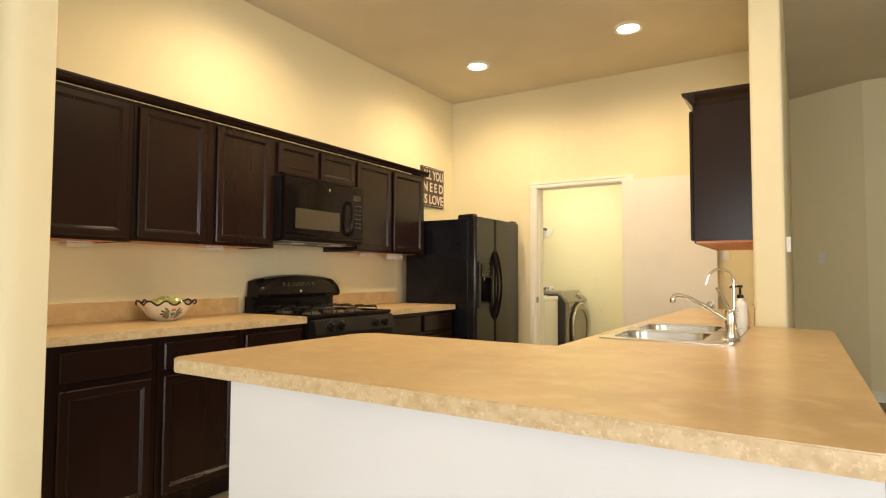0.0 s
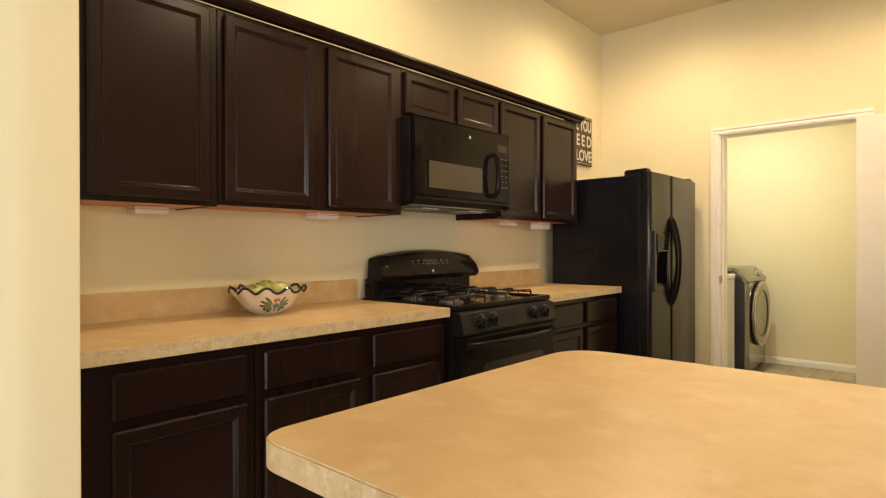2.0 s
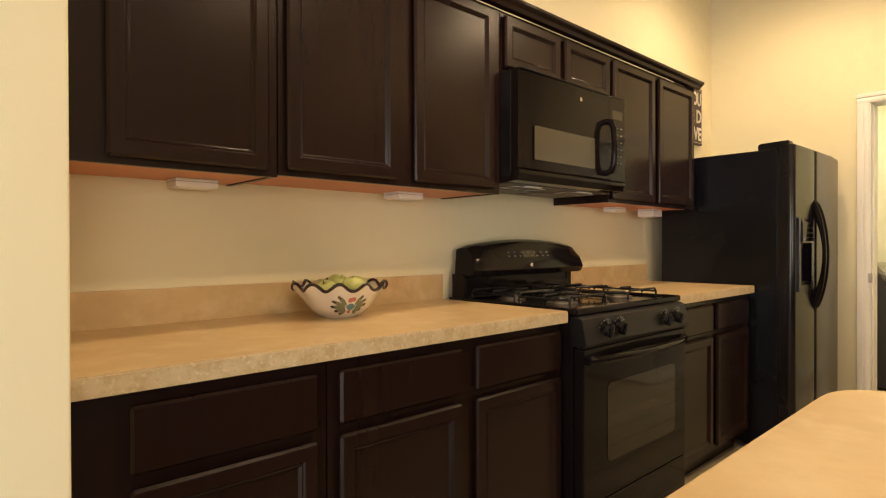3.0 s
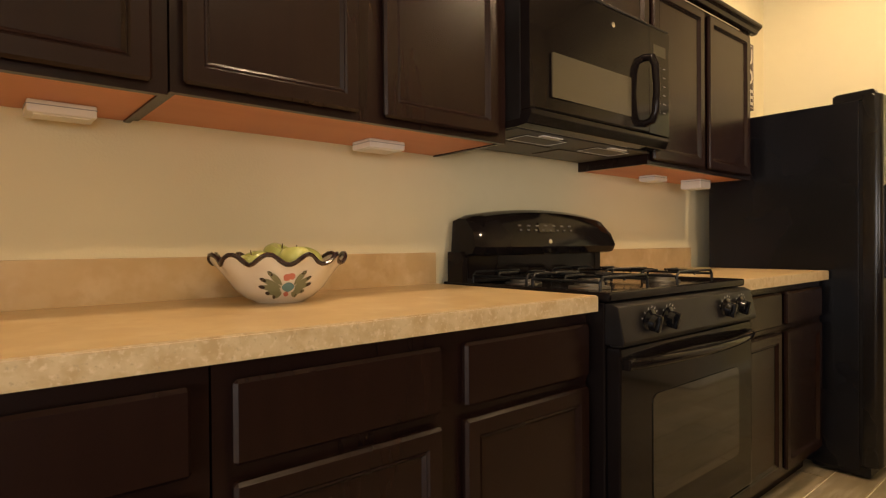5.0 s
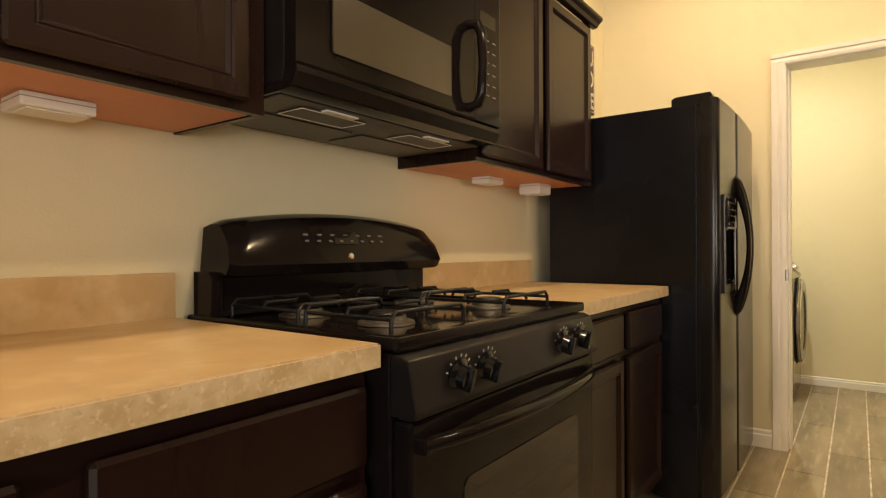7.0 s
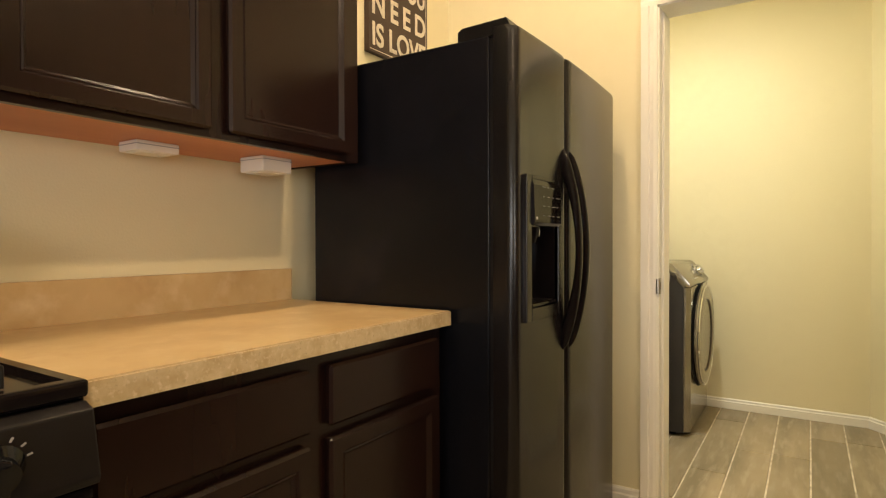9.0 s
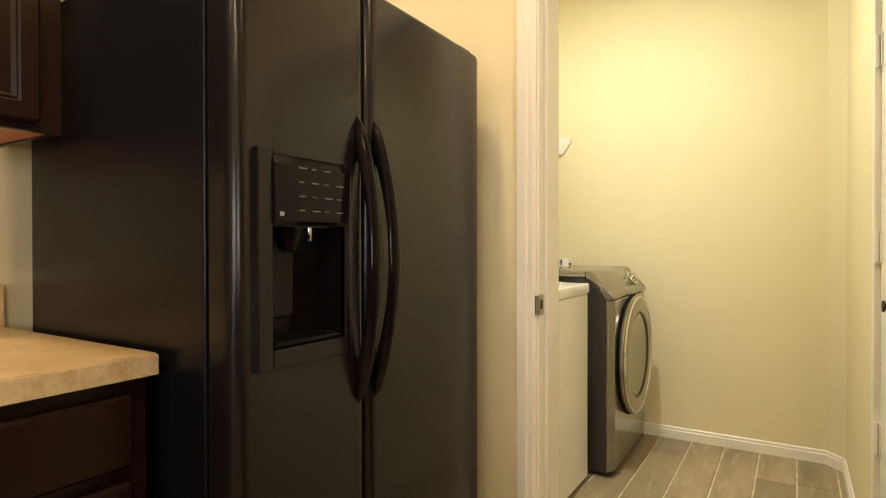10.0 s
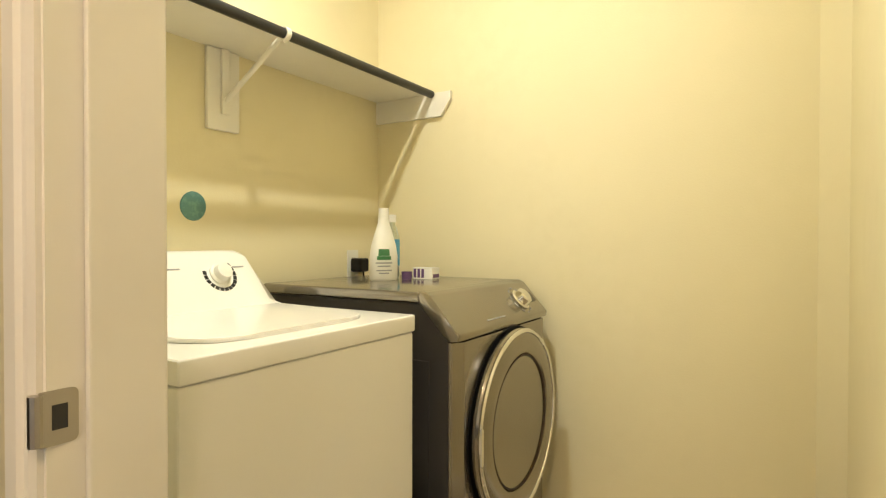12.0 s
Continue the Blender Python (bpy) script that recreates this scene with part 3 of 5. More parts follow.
# wall cabinet over the sink counter
t = thing("wall_cabinet", (-0.2, 4.0, 1.352), "espresso wall cabinet with crown beside the sink", "wall cabinet", "espresso wall cabinets")
part("body", box(-0.302, -0.001, 3.50, 4.58, 1.366, 2.14), WOOD, t)
part("bottom_panel", box(-0.295, -0.002, 3.505, 4.575, 1.3545, 1.3658), MAPLE, t, "raw maple bottom panel")
part("bottom_rail", box(-0.302, -0.2955, 3.50, 4.58, 1.352, 1.3658), WOOD, t)
for a, b in ((3.515, 4.03), (4.05, 4.565)):
    part("door", panel(-0.324, -0.3025, a, b, 1.369, 2.12, facing=-1), WOOD, t)
ring = [(0, 2.1405), (-0.01, 2.15), (-0.02, 2.17), (-0.045, 2.19), (-0.05, 2.20), (-0.05, 2.212), (0.02, 2.212), (0.02, 2.1405)]
part("crown", prism([(-0.302 + o, h) for o, h in ring], "y", 3.45, 4.58), WOOD, t)
part("crown_return", prism([(3.50 + o, h) for o, h in ring], "x", -0.2815, -0.001), WOOD, t)

# ---- range ----
RY0, RY1 = 2.530, 3.321


def gas_range():
    t = thing("gas_range", (-2.65, (RY0 + RY1) / 2, 0), "black freestanding gas range with cast grates", "range")
    F = -2.312
    part("body", box(-2.96, F - 0.03, RY0, RY1, 0.06, 0.895, 0.004), BLACK, t)
    for fx in (-2.9, -2.42):
        for fy in (RY0 + 0.05, RY1 - 0.05):
            part("foot", tube([(fx, fy, 0), (fx, fy, 0.062)], 0.018, 12), BLACK_SATIN, t)
    # cooktop tray with raised rim
    bm = box(-2.965, F - 0.012, RY0 - 0.002, RY1 + 0.002, 0.897, 0.921, 0.007, 3)
    f = max((q for q in bm.faces if q.normal.z > 0.9), key=lambda q: q.calc_area())
    bmesh.ops.inset_region(bm, faces=[f], thickness=0.02, depth=0)
    bmesh.ops.inset_region(bm, faces=[f], thickness=0.012, depth=-0.010)
    part("cooktop", bm, BLACK, t)
    # slanted control panel
    cp = part("control_panel", prism([(F - 0.012, 0.893), (F + 0.008, 0.885), (F + 0.026, 0.80), (F + 0.022, 0.789), (F - 0.03, 0.789), (F - 0.03, 0.893)], "y", RY0 + 0.002, RY1 - 0.002, 0.003), BLACK_SATIN, t)
    for ky in (RY0 + 0.131, RY0 + 0.223, RY0 + 0.572, RY0 + 0.674):
        m = pose(F + 0.0165, ky, 0.842, 0, 12, 0)
        k = lathe([(0.031, 0), (0.032, 0.004), (0.027, 0.008), (0.0215, 0.011), (0.0200, 0.026), (0.0001, 0.029)], (0, 0, 0), 24, "x")
        add_box(k, 0.008, 0.036, -0.0065, 0.0065, -0.022, 0.022, 0.003)
        bmesh.ops.transform(k, matrix=m, verts=k.verts)
        kn = part("knob", k, KNOB_BLACK, t, smooth=True)
        d = bmesh.new()
        for q in range(11):
            tick = box(0.0004, 0.0014, -0.0012, 0.0012, 0.0345, 0.0405)
            bmesh.ops.rotate(tick, verts=tick.verts, cent=(0, 0, 0), matrix=Matrix.Rotation(radians(-125 + 25 * q), 3, "X"))
            me = bpy.data.meshes.new("tick_draft")
            tick.to_mesh(me)
            tick.free()
            d.from_mesh(me)
            bpy.data.meshes.remove(me)
        bmesh.ops.transform(d, matrix=m, verts=d.verts)
        part("dial_marks", d, GREY_PRINT, kn)
    # oven door with window and bar handle
    bm = box(F - 0.028, F + 0.012, RY0 + 0.004, RY1 - 0.004, 0.235, 0.783, 0.007, 3)
    door = part("oven_door", bm, BLACK, t)
    part("window", prism([(y, z) for y, z in rounded([(RY0 + 0.155, 0.36), (RY1 - 0.11, 0.36), (RY1 - 0.11, 0.645), (RY0 + 0.155, 0.645)], [0.03] * 4)], "x", F + 0.012, F + 0.0145), OVEN_GLASS, door, "smoked oven window")
    bm = tube(arc((F + 0.018, RY0 + 0.03, 0.742), (F + 0.018, RY1 - 0.03, 0.742), (0.042, 0, 0), 16), 0.014, 12)
    part("handle", bm, BLACK, door, smooth=True)
    part("handle_post", box(F + 0.008, F + 0.03, RY0 + 0.02, RY0 + 0.05, 0.728, 0.757, 0.004), BLACK, door)
    part("handle_post", box(F + 0.008, F + 0.03, RY1 - 0.05, RY1 - 0.02, 0.728, 0.757, 0.004), BLACK, door)
    part("vent_trim", box(F - 0.02, F + 0.006, RY0 + 0.01, RY1 - 0.01, 0.784, 0.7885), BLACK_SATIN, t)
    part("storage_drawer", box(F - 0.028, F + 0.010, RY0 + 0.004, RY1 - 0.004, 0.075, 0.228, 0.007, 3), BLACK, t)
    # backguard: riser and overhanging arched console
    part("riser", box(-2.945, -2.90, RY0 + 0.030, RY1 + 0.012, 0.915, 1.03, 0.004), BLACK_SATIN, t)
    part("riser_panel", box(-2.90, -2.896, RY0 + 0.05, RY1 - 0.03, 0.93, 1.012, 0.0015), BLACK, t)
    part("cheek", prism([(-2.953, 0.915), (-2.880, 0.915), (-2.874, 1.0), (-2.890, 1.02), (-2.953, 1.02)], "y", RY0 + 0.008, RY0 + 0.0295, 0.003), BLACK, t)
    bm = bmesh.new()
    N, rows = 28, []
    for i in range(N + 1):
        u = 2 * i / N - 1
        y = (RY0 + RY1) / 2 + 0.026 + u * (RY1 - RY0) / 2
        end = max(0, (abs(u) - 0.93) / 0.07)
        top = 1.170 - 0.034 * u * u - 0.006 * end ** 2
        low = 1.004 + 0.004 * end ** 2
        dx = -0.006 * end ** 2
        sec = [(x + 0.04, z) for x, z in ((-2.995, low + 0.01), (-2.93, low), (-2.885 + dx, low + 0.006), (-2.872 + dx, low + 0.03), (-2.885 + dx, low + 0.075), (-2.915 + dx, top - 0.012), (-2.935, top - 0.002), (-2.965, top), (-2.995, top - 0.008))]
        rows.append([bm.verts.new((x, y - u ** 7 * (0.03 if u > 0 else 0.012) * max(0, z - 1.035) / 0.12, z)) for x, z in sec])
    for a, b in zip(rows, rows[1:]):
        for k in range(len(a)):
            j = (k + 1) % len(a)
            bm.faces.new((a[k], a[j], b[j], b[k]))
    bm.faces.new(rows[0])
    bm.faces.new(rows[-1])
    con = part("console", bm, BLACK, t, "arched glossy black control console", True)
    cy = (RY0 + RY1) / 2

    def on_console(y, z):
        u = (z - 1.079) / 0.067
        return -2.8435 - 0.030 * u
    for r, (z, n, w) in enumerate(((1.108, 7, 0.016), (1.092, 8, 0.012))):
        for i in range(n):
            y = cy - 0.14 + 0.28 * i / (n - 1)
            x = on_console(y, z)
            part("key_legend", prism([(x + 0.0022, z - 0.002), (x + 0.0035, z - 0.002), (x + 0.0020, z + 0.003), (x + 0.0008, z + 0.003)], "y", y - w / 2, y + w / 2), DIM_PRINT, con)
    part("display", prism([(-2.848, 1.085), (-2.8435, 1.085), (-2.858, 1.118), (-2.8625, 1.118)], "y", cy - 0.045, cy + 0.045), OVEN_GLASS, con)
    part("badge", lathe([(0.0001, 0.004), (0.010, 0.003), (0.010, 0)], (-2.8385, cy + 0.005, 1.050), 20, "x"), CHROME, con)
    # burners
    for bx in (-2.52, -2.78):
        for by in (RY0 + 0.19, RY1 - 0.19):
            b = part("burner", lathe([(0.0001, 0), (0.062, 0), (0.060, 0.006), (0.045, 0.008), (0.042, 0.018), (0.0001, 0.018)], (bx, by, 0.912), 28), BURNER, t, smooth=True)
            part("cap", lathe([(0.0001, 0), (0.037, 0), (0.039, 0.004), (0.034, 0.009), (0.0001, 0.010)], (bx, by, 0.930), 28), IRON, b, smooth=True)
    # four wire grates
    for bx in (-2.52, -2.78):
        for by in (RY0 + 0.19, RY1 - 0.19):
            g = bmesh.new()
            h, s = 0.952, 0.118
            for sx in (-1, 1):
                pts = [(bx + sx * s, by - s, 0.913), (bx + sx * s, by - s, h - 0.012), (bx + sx * s, by - s + 0.012, h), (bx + sx * s, by + s - 0.012, h), (bx + sx * s, by + s, h - 0.012), (bx + sx * s, by + s, 0.913)]
                tube(pts, 0.0044, 8, g)
            for sy in (-1, 1):
                tube([(bx - s, by + sy * s * 0.98, h - 0.013), (bx + s, by + sy * s * 0.98, h - 0.013)], 0.0042, 8, g)
            for a in range(4):
                c, sn = math.cos(a * math.pi / 2), math.sin(a * math.pi / 2)
                tube([(bx + c * s, by + sn * s, h - 0.012), (bx + c * s * 0.93, by + sn * s * 0.93, h), (bx + c * 0.026, by + sn * 0.026, h)], 0.0042, 8, g)
            part("grate", g, IRON, t, smooth=True)
    return t


gas_range()


# ---- microwave ----
def microwave():
    y0, y1, z0, z1, F = 2.538, 3.308, 1.386, 1.815, -2.58
    t = thing("microwave", (-2.8, (y0 + y1) / 2, z0), "black over-the-range microwave under a short cabinet", "microwave")
    part("body", box(-2.995, F - 0.045, y0, y1, z0 + 0.02, z1, 0.003), BLACK_SATIN, t)
    part("base_lip", prism([(F - 0.045, z0 + 0.045), (F - 0.006, z0 + 0.045), (F - 0.004, z0 + 0.03), (F - 0.02, z0 + 0.004), (F - 0.06, z0), (-2.99, z0), (-2.99, z0 + 0.0195), (F - 0.045, z0 + 0.0195)], "y", y0, y1, 0.002), BLACK, t)
    dsplit = y1 - 0.145
    bm = bmesh.new()
    # door, bowed slightly outwards
    N, rows = 14, []
    for i in range(N + 1):
        u = i / N
        y = y0 + 0.002 + (dsplit - 0.002 - y0) * u
        x = F - 0.010 * (1 - u) ** 3
        rows.append([bm.verts.new(p) for p in ((F - 0.044, y, z0 + 0.047), (x - 0.004, y, z0 + 0.047), (x, y, z0 + 0.052), (x, y, z1 - 0.006), (x - 0.005, y, z1 - 0.001), (F - 0.044, y, z1 - 0.001))])
    for a, b in zip(rows, rows[1:]):
        for k in range(6):
            bm.faces.new((a[k], a[(k + 1) % 6], b[(k + 1) % 6], b[k]))
    bm.faces.new(rows[0])
    bm.faces.new(rows[-1])
    d = part("door", bm, BLACK, t, smooth=True)
    part("window", prism(rounded([(y0 + 0.09, z0 + 0.088), (dsplit - 0.115, z0 + 0.088), (dsplit - 0.115, z0 + 0.22), (y0 + 0.09, z0 + 0.22)], [0.006] * 4), "x", F - 0.003, F + 0.0012), MW_GLASS, d, "grey see-through mesh window")
    part("handle", tube([(F - 0.002, dsplit - 0.03, z0 + 0.075), (F + 0.03, dsplit - 0.03, z0 + 0.082), (F + 0.042, dsplit - 0.03, z0 + 0.11), (F + 0.047, dsplit - 0.03, z0 + 0.19), (F + 0.042, dsplit - 0.03, z0 + 0.27), (F + 0.03, dsplit - 0.03, z0 + 0.30), (F - 0.002, dsplit - 0.03, z0 + 0.307)], [0.013, 0.014, 0.0135, 0.0125, 0.0135, 0.014, 0.013], 12), BLACK, d, "glossy bowed black handle", True)
    part("badge", lathe([(0.0001, 0.003), (0.009, 0.002), (0.009, 0)], (F, (y0 + dsplit) / 2 + 0.09, z1 - 0.055), 18, "x"), CHROME, d)
    c = part("control_panel", box(F - 0.044, F - 0.001, dsplit, y1 - 0.001, z0 + 0.047, z1 - 0.001, 0.004), BLACK, t)
    part("display", box(F - 0.002, F - 0.0002, dsplit + 0.03, y1 - 0.03, z1 - 0.10, z1 - 0.06), OVEN_GLASS, c)
    for r in range(6):
        for k in range(3):
            yy, zz = dsplit + 0.025 + k * 0.036, z1 - 0.14 - r * 0.032
            part("key_legend", box(F - 0.002, F - 0.0004, yy, yy + 0.018, zz, zz + 0.004), DIM_PRINT, c)
    part("vent_grille", box(F - 0.04, F - 0.002, y0 + 0.01, y1 - 0.01, z1 + 0.0, z1 + 0.0045), BLACK_SATIN, t)
    part("underside", box(-2.97, F - 0.075, y0 + 0.015, y1 - 0.015, z0 - 0.003, z0 - 0.0005), UNDERSIDE, t, "tan-grey painted metal underside")
    for a in (y0 + 0.06, y0 + 0.40):
        part("grease_filter", box(-2.93, -2.80, a, a + 0.30, z0 - 0.006, z0 - 0.0035, 0.001), BRONZE, t, "dark mesh grease filter")
    for a in (y0 + 0.10, y1 - 0.30):
        lp = part("cooktop_lamp", box(-2.775, -2.69, a, a + 0.20, z0 - 0.006, z0 - 0.0035, 0.001), UNDERSIDE, t, "pale framed lamp cover")
        for c, d, e, f in ((-2.775, -2.772, a, a + 0.20), (-2.693, -2.69, a, a + 0.20), (-2.7715, -2.6935, a, a + 0.003), (-2.7715, -2.6935, a + 0.197, a + 0.20)):
            part("lamp_rim", box(c, d, e, f, z0 - 0.0075, z0 - 0.0062), PLASTIC, lp)
        part("lamp_tab", box(-2.685, -2.665, a + 0.05, a + 0.15, z0 - 0.008, z0 - 0.0035, 0.0015), PLASTIC, t)


microwave()


# ---- refrigerator ----
def refrigerator():
    y0, ys, y1 = 4.300, 4.640, 5.190
    zt = 1.682
    XB = -2.226    # back of the doors
    t = thing("refrigerator", (-2.6, (y0 + y1) / 2, 0), "black side-by-side refrigerator with bowed handles", "refrigerator")
    part("cabinet", box(-2.895, XB - 0.013, y0, y1, 0.03, 1.662, 0.006, 3), FRIDGE_TEX, t)
    part("gasket", box(XB - 0.013, XB - 0.001, y0 + 0.008, y1 - 0.008, 0.06, 1.656), BLACK_SATIN, t)
    part("toe_grille", box(-2.40, -2.20, y0 + 0.01, y1 - 0.01, 0.012, 0.055, 0.003), BLACK_SATIN, t)
    for fy in (y0 + 0.06, y1 - 0.06):
        part("roller", tube([(-2.42, fy - 0.012, 0.02), (-2.42, fy + 0.012, 0.02)], 0.02, 14), BLACK_SATIN, t)
    for a in (y0 + 0.005, y1 - 0.075):
        part("hinge_cover", prism([(-2.34, 1.6625), (-2.34, 1.690), (-2.325, 1.699), (-2.19, 1.703), (-2.18, 1.6835), (XB - 0.0015, 1.6835), (XB - 0.0015, 1.6625)], "y", a, a + 0.07, 0.002), BLACK_SATIN, t)

    def face(y, a, b):
        """Front of a door: a shallow outward curve with rounded sides."""
        edge = max(0.0, 1 - min(y - a, b - y) / 0.022)
        whole = (y - y0) / (y1 - y0) * 2 - 1
        return -2.146 - 0.012 * whole * whole - 0.030 * (1 - math.sqrt(max(0.0, 1 - edge * edge)))

    def slab(bm, a, b, ya, yb, z0, z1, soft_low, soft_top, n):
        """A stretch of a door a..b, from ya to yb and z0 to z1."""
        rows = []
        for i in range(n + 1):
            # samples crowd towards both ends, where the door rounds off
            y = ya + (yb - ya) * (0.5 - 0.5 * math.cos(math.pi * i / n))
            x = face(y, a, b)
            rows.append([bm.verts.new(p) for p in ((XB, y, z0), (x - soft_low, y, z0), (x, y, z0 + soft_low), (x, y, z1 - soft_top), (x - soft_top * 0.3, y, z1 - soft_top * 0.3), (x - soft_top, y, z1), (XB, y, z1))])
        for r, q in zip(rows, rows[1:]):
            for k in range(7):
                bm.faces.new((r[k], r[(k + 1) % 7], q[(k + 1) % 7], q[k]))
        bm.faces.new(rows[0])
        bm.faces.new(rows[-1])

    # the dispenser's opening in the freezer door
    ha, hb, h0, h1 = 4.372, 4.566, 0.922, 1.150
    bm = bmesh.new()
    slab(bm, y0, ys - 0.003, y0, ha, 0.06, zt, 0.010, 0.014, 16)
    slab(bm, y0, ys - 0.003, hb, ys - 0.003, 0.06, zt, 0.010, 0.014, 16)
    slab(bm, y0, ys - 0.003, ha, hb, 0.06, h0, 0.010, 0.0002, 10)
    slab(bm, y0, ys - 0.003, ha, hb, h1, zt, 0.0002, 0.014, 10)
    fz = part("freezer_door", bm, FRIDGE_DOOR, t, smooth=True)
    bm = bmesh.new()
    slab(bm, ys + 0.003, y1, ys + 0.003, y1, 0.06, zt, 0.010, 0.014, 30)
    fr_ = part("fridge_door", bm, FRIDGE_DOOR, t, smooth=True)

    def bow_handle(hy, lean):
        """A bowed bar whose ends run out into the door as slim fins."""
        bm = bmesh.new()
        n, ring, rows = 36, 14, []
        for i in range(n + 1):
            u = i / n
            z = 0.772 + 0.618 * u
            sn = math.sin(math.pi * u)
            out = 0.004 + 0.062 * sn ** 0.62
            thick = min(out + 0.004, 0.020 + 0.030 * (1 - sn))
            wide = 0.004 + 0.0150 * sn ** 0.45
            mid, half = -2.150 + out - thick / 2, thick / 2
            rows.append([bm.verts.new((mid + half * math.cos(2 * math.pi * k / ring), hy + lean * sn + wide * math.sin(2 * math.pi * k / ring), z)) for k in range(ring)])
        for r, q in zip(rows, rows[1:]):
            for k in range(ring):
                bm.faces.new((r[k], r[(k + 1) % ring], q[(k + 1) % ring], q[k]))
        bm.faces.new(rows[0])
        bm.faces.new(rows[-1])
        return bm
    for owner, hy, lean in ((fz, 4.610, -0.004), (fr_, 4.668, 0.004)):
        part("handle", bow_handle(hy, lean), BLACK, owner, "long bowed glossy black handle", True)
    # water and ice dispenser set into the freezer door
    a, b, x = 4.338, 4.585, -2.150
    bez = bmesh.new()
    add_box(bez, x - 0.012, x + 0.006, a, ha, 0.886, 1.288, 0.003)
    add_box(bez, x - 0.012, x + 0.006, hb, b, 0.886, 1.288, 0.003)
    add_box(bez, x - 0.012, x + 0.006, ha, hb, 0.886, h0, 0.003)
    add_box(bez, x - 0.012, x + 0.006, ha, hb, 1.278, 1.288, 0.002)
    disp = part("dispenser", bez, FRIDGE_DOOR, fz, "black ice and water dispenser")
    part("control_face", prism([(x - 0.012, 1.2775), (x + 0.005, 1.2775), (x + 0.011, 1.262), (x + 0.014, 1.158), (x + 0.008, 1.1505), (x - 0.012, 1.1505)], "y", ha + 0.0005, hb - 0.0005), BLACK, disp, "glossy control face with faint key legends")
    rec = bmesh.new()
    add_box(rec, XB + 0.001, XB + 0.004, ha, hb, h0, h1)
    add_box(rec, XB + 0.004, x - 0.006, ha, ha + 0.003, h0, h1)
    add_box(rec, XB + 0.004, x - 0.006, hb - 0.003, hb, h0, h1)
    add_box(rec, XB + 0.004, x - 0.006, ha + 0.003, hb - 0.003, h1 - 0.003, h1)
    add_box(rec, XB + 0.004, x - 0.006, ha + 0.003, hb - 0.003, h0, h0 + 0.003)
    part("recess", rec, BLACK, disp, "glossy black recess")
    part("ice_chute", lathe([(0.030, 0.0), (0.026, -0.022), (0.019, -0.045), (0.016, -0.045), (0.0001, -0.03)], (x - 0.036, ha + 0.075, h1 - 0.003), 20), BLACK, disp, smooth=True)
    part("spout", lathe([(0.008, 0.0), (0.008, -0.018), (0.006, -0.026), (0.0001, -0.026)], (x - 0.034, ha + 0.128, h1 - 0.003), 14), CHROME, disp, "small bright water spout", True)
    part("paddle", prism([(x - 0.066, h1 - 0.06), (x - 0.050, h1 - 0.05), (x - 0.054, h0 + 0.05), (x - 0.064, h0 + 0.045)], "y", ha + 0.048, ha + 0.104, 0.003), BLACK_SATIN, disp)
    tray = part("drip_tray", box(XB + 0.006, x + 0.004, ha + 0.006, hb - 0.006, h0 + 0.0035, h0 + 0.012, 0.002), BLACK, disp)
    for k in range(9):
        yy = ha + 0.02 + k * 0.0185
        part("tray_slot", box(XB + 0.014, x - 0.006, yy, yy + 0.004, h0 + 0.0115, h0 + 0.0126), BLACK_SATIN, tray)
    for r in range(4):
        for k in range(4):
            yy, zz = ha + 0.058 + k * 0.034, 1.258 - r * 0.027
            w = (0.022, 0.012, 0.018, 0.014)[(r + k) % 4]
            if (r, k) != (0, 3):
                xx = x + 0.0113 + 0.003 * (1.262 - zz) / 0.104
                part("key_legend", box(xx - 0.001, xx + 0.0006, yy, yy + w, zz, zz + 0.0022), DIM_PRINT, disp)
    part("dispenser_lamp", box(x + 0.0125, x + 0.0143, ha + 0.010, ha + 0.020, 1.166, 1.174, 0.0008), GREY_PRINT, disp)


refrigerator()

# ---- sink, taps, soap ----
def sink():
    t = thing("sink", (-0.285, 2.68, 0.80), "double-bowl stainless steel drop-in sink", "sink")
    ox0, ox1, oy0, oy1 = -0.505, -0.012, 2.31, 3.20
    bowls = [(-0.465, -0.125, 2.36, 2.72), (-0.465, -0.125, 2.78, 3.14)]
    bm = bmesh.new()
    es = []
    loops = [rounded([(ox0, oy0), (ox1, oy0), (ox1, oy1), (ox0, oy1)], [0.03] * 4)] + [rounded([(a, c), (b, c), (b, d), (a, d)], [0.07] * 4) for a, b, c, d in bowls]
    for loop in loops:
        vs = [bm.verts.new((x, y, 0.919)) for x, y in loop]
        es += [bm.edges.new((vs[i], vs[(i + 1) % len(vs)])) for i in range(len(vs))]
    bmesh.ops.triangle_fill(bm, edges=es, use_beauty=True)
    r = bmesh.ops.extrude_face_region(bm, geom=list(bm.faces))
    bmesh.ops.translate(bm, verts=[g for g in r["geom"] if isinstance(g, bmesh.types.BMVert)], vec=(0, 0, -0.004))
    part("rim", bm, STEEL, t)
    for (a, b, c, d), loop in zip(bowls, loops[1:]):
        bm = bmesh.new()
        mx, my = (a + b) / 2, (c + d) / 2
        rows = []
        for s, z in ((1.0, 0.919), (0.985, 0.908), (0.95, 0.78), (0.88, 0.752), (0.2, 0.742)):
            rows.append([bm.verts.new((mx + (x - mx) * s, my + (y - my) * s, z)) for x, y in loop])
        for p, q in zip(rows, rows[1:]):
            for i in range(len(p)):
                bm.faces.new((p[i], p[(i + 1) % len(p)], q[(i + 1) % len(p)], q[i]))
        bm.faces.new(rows[-1])
        bo = part("bowl", bm, STEEL, t, smooth=True)
        part("drain", lathe([(0.0001, 0.002), (0.03, 0.002), (0.042, 0.005), (0.045, 0.001)], (mx, my, 0.742), 24), CHROME, bo, smooth=True)
    return t


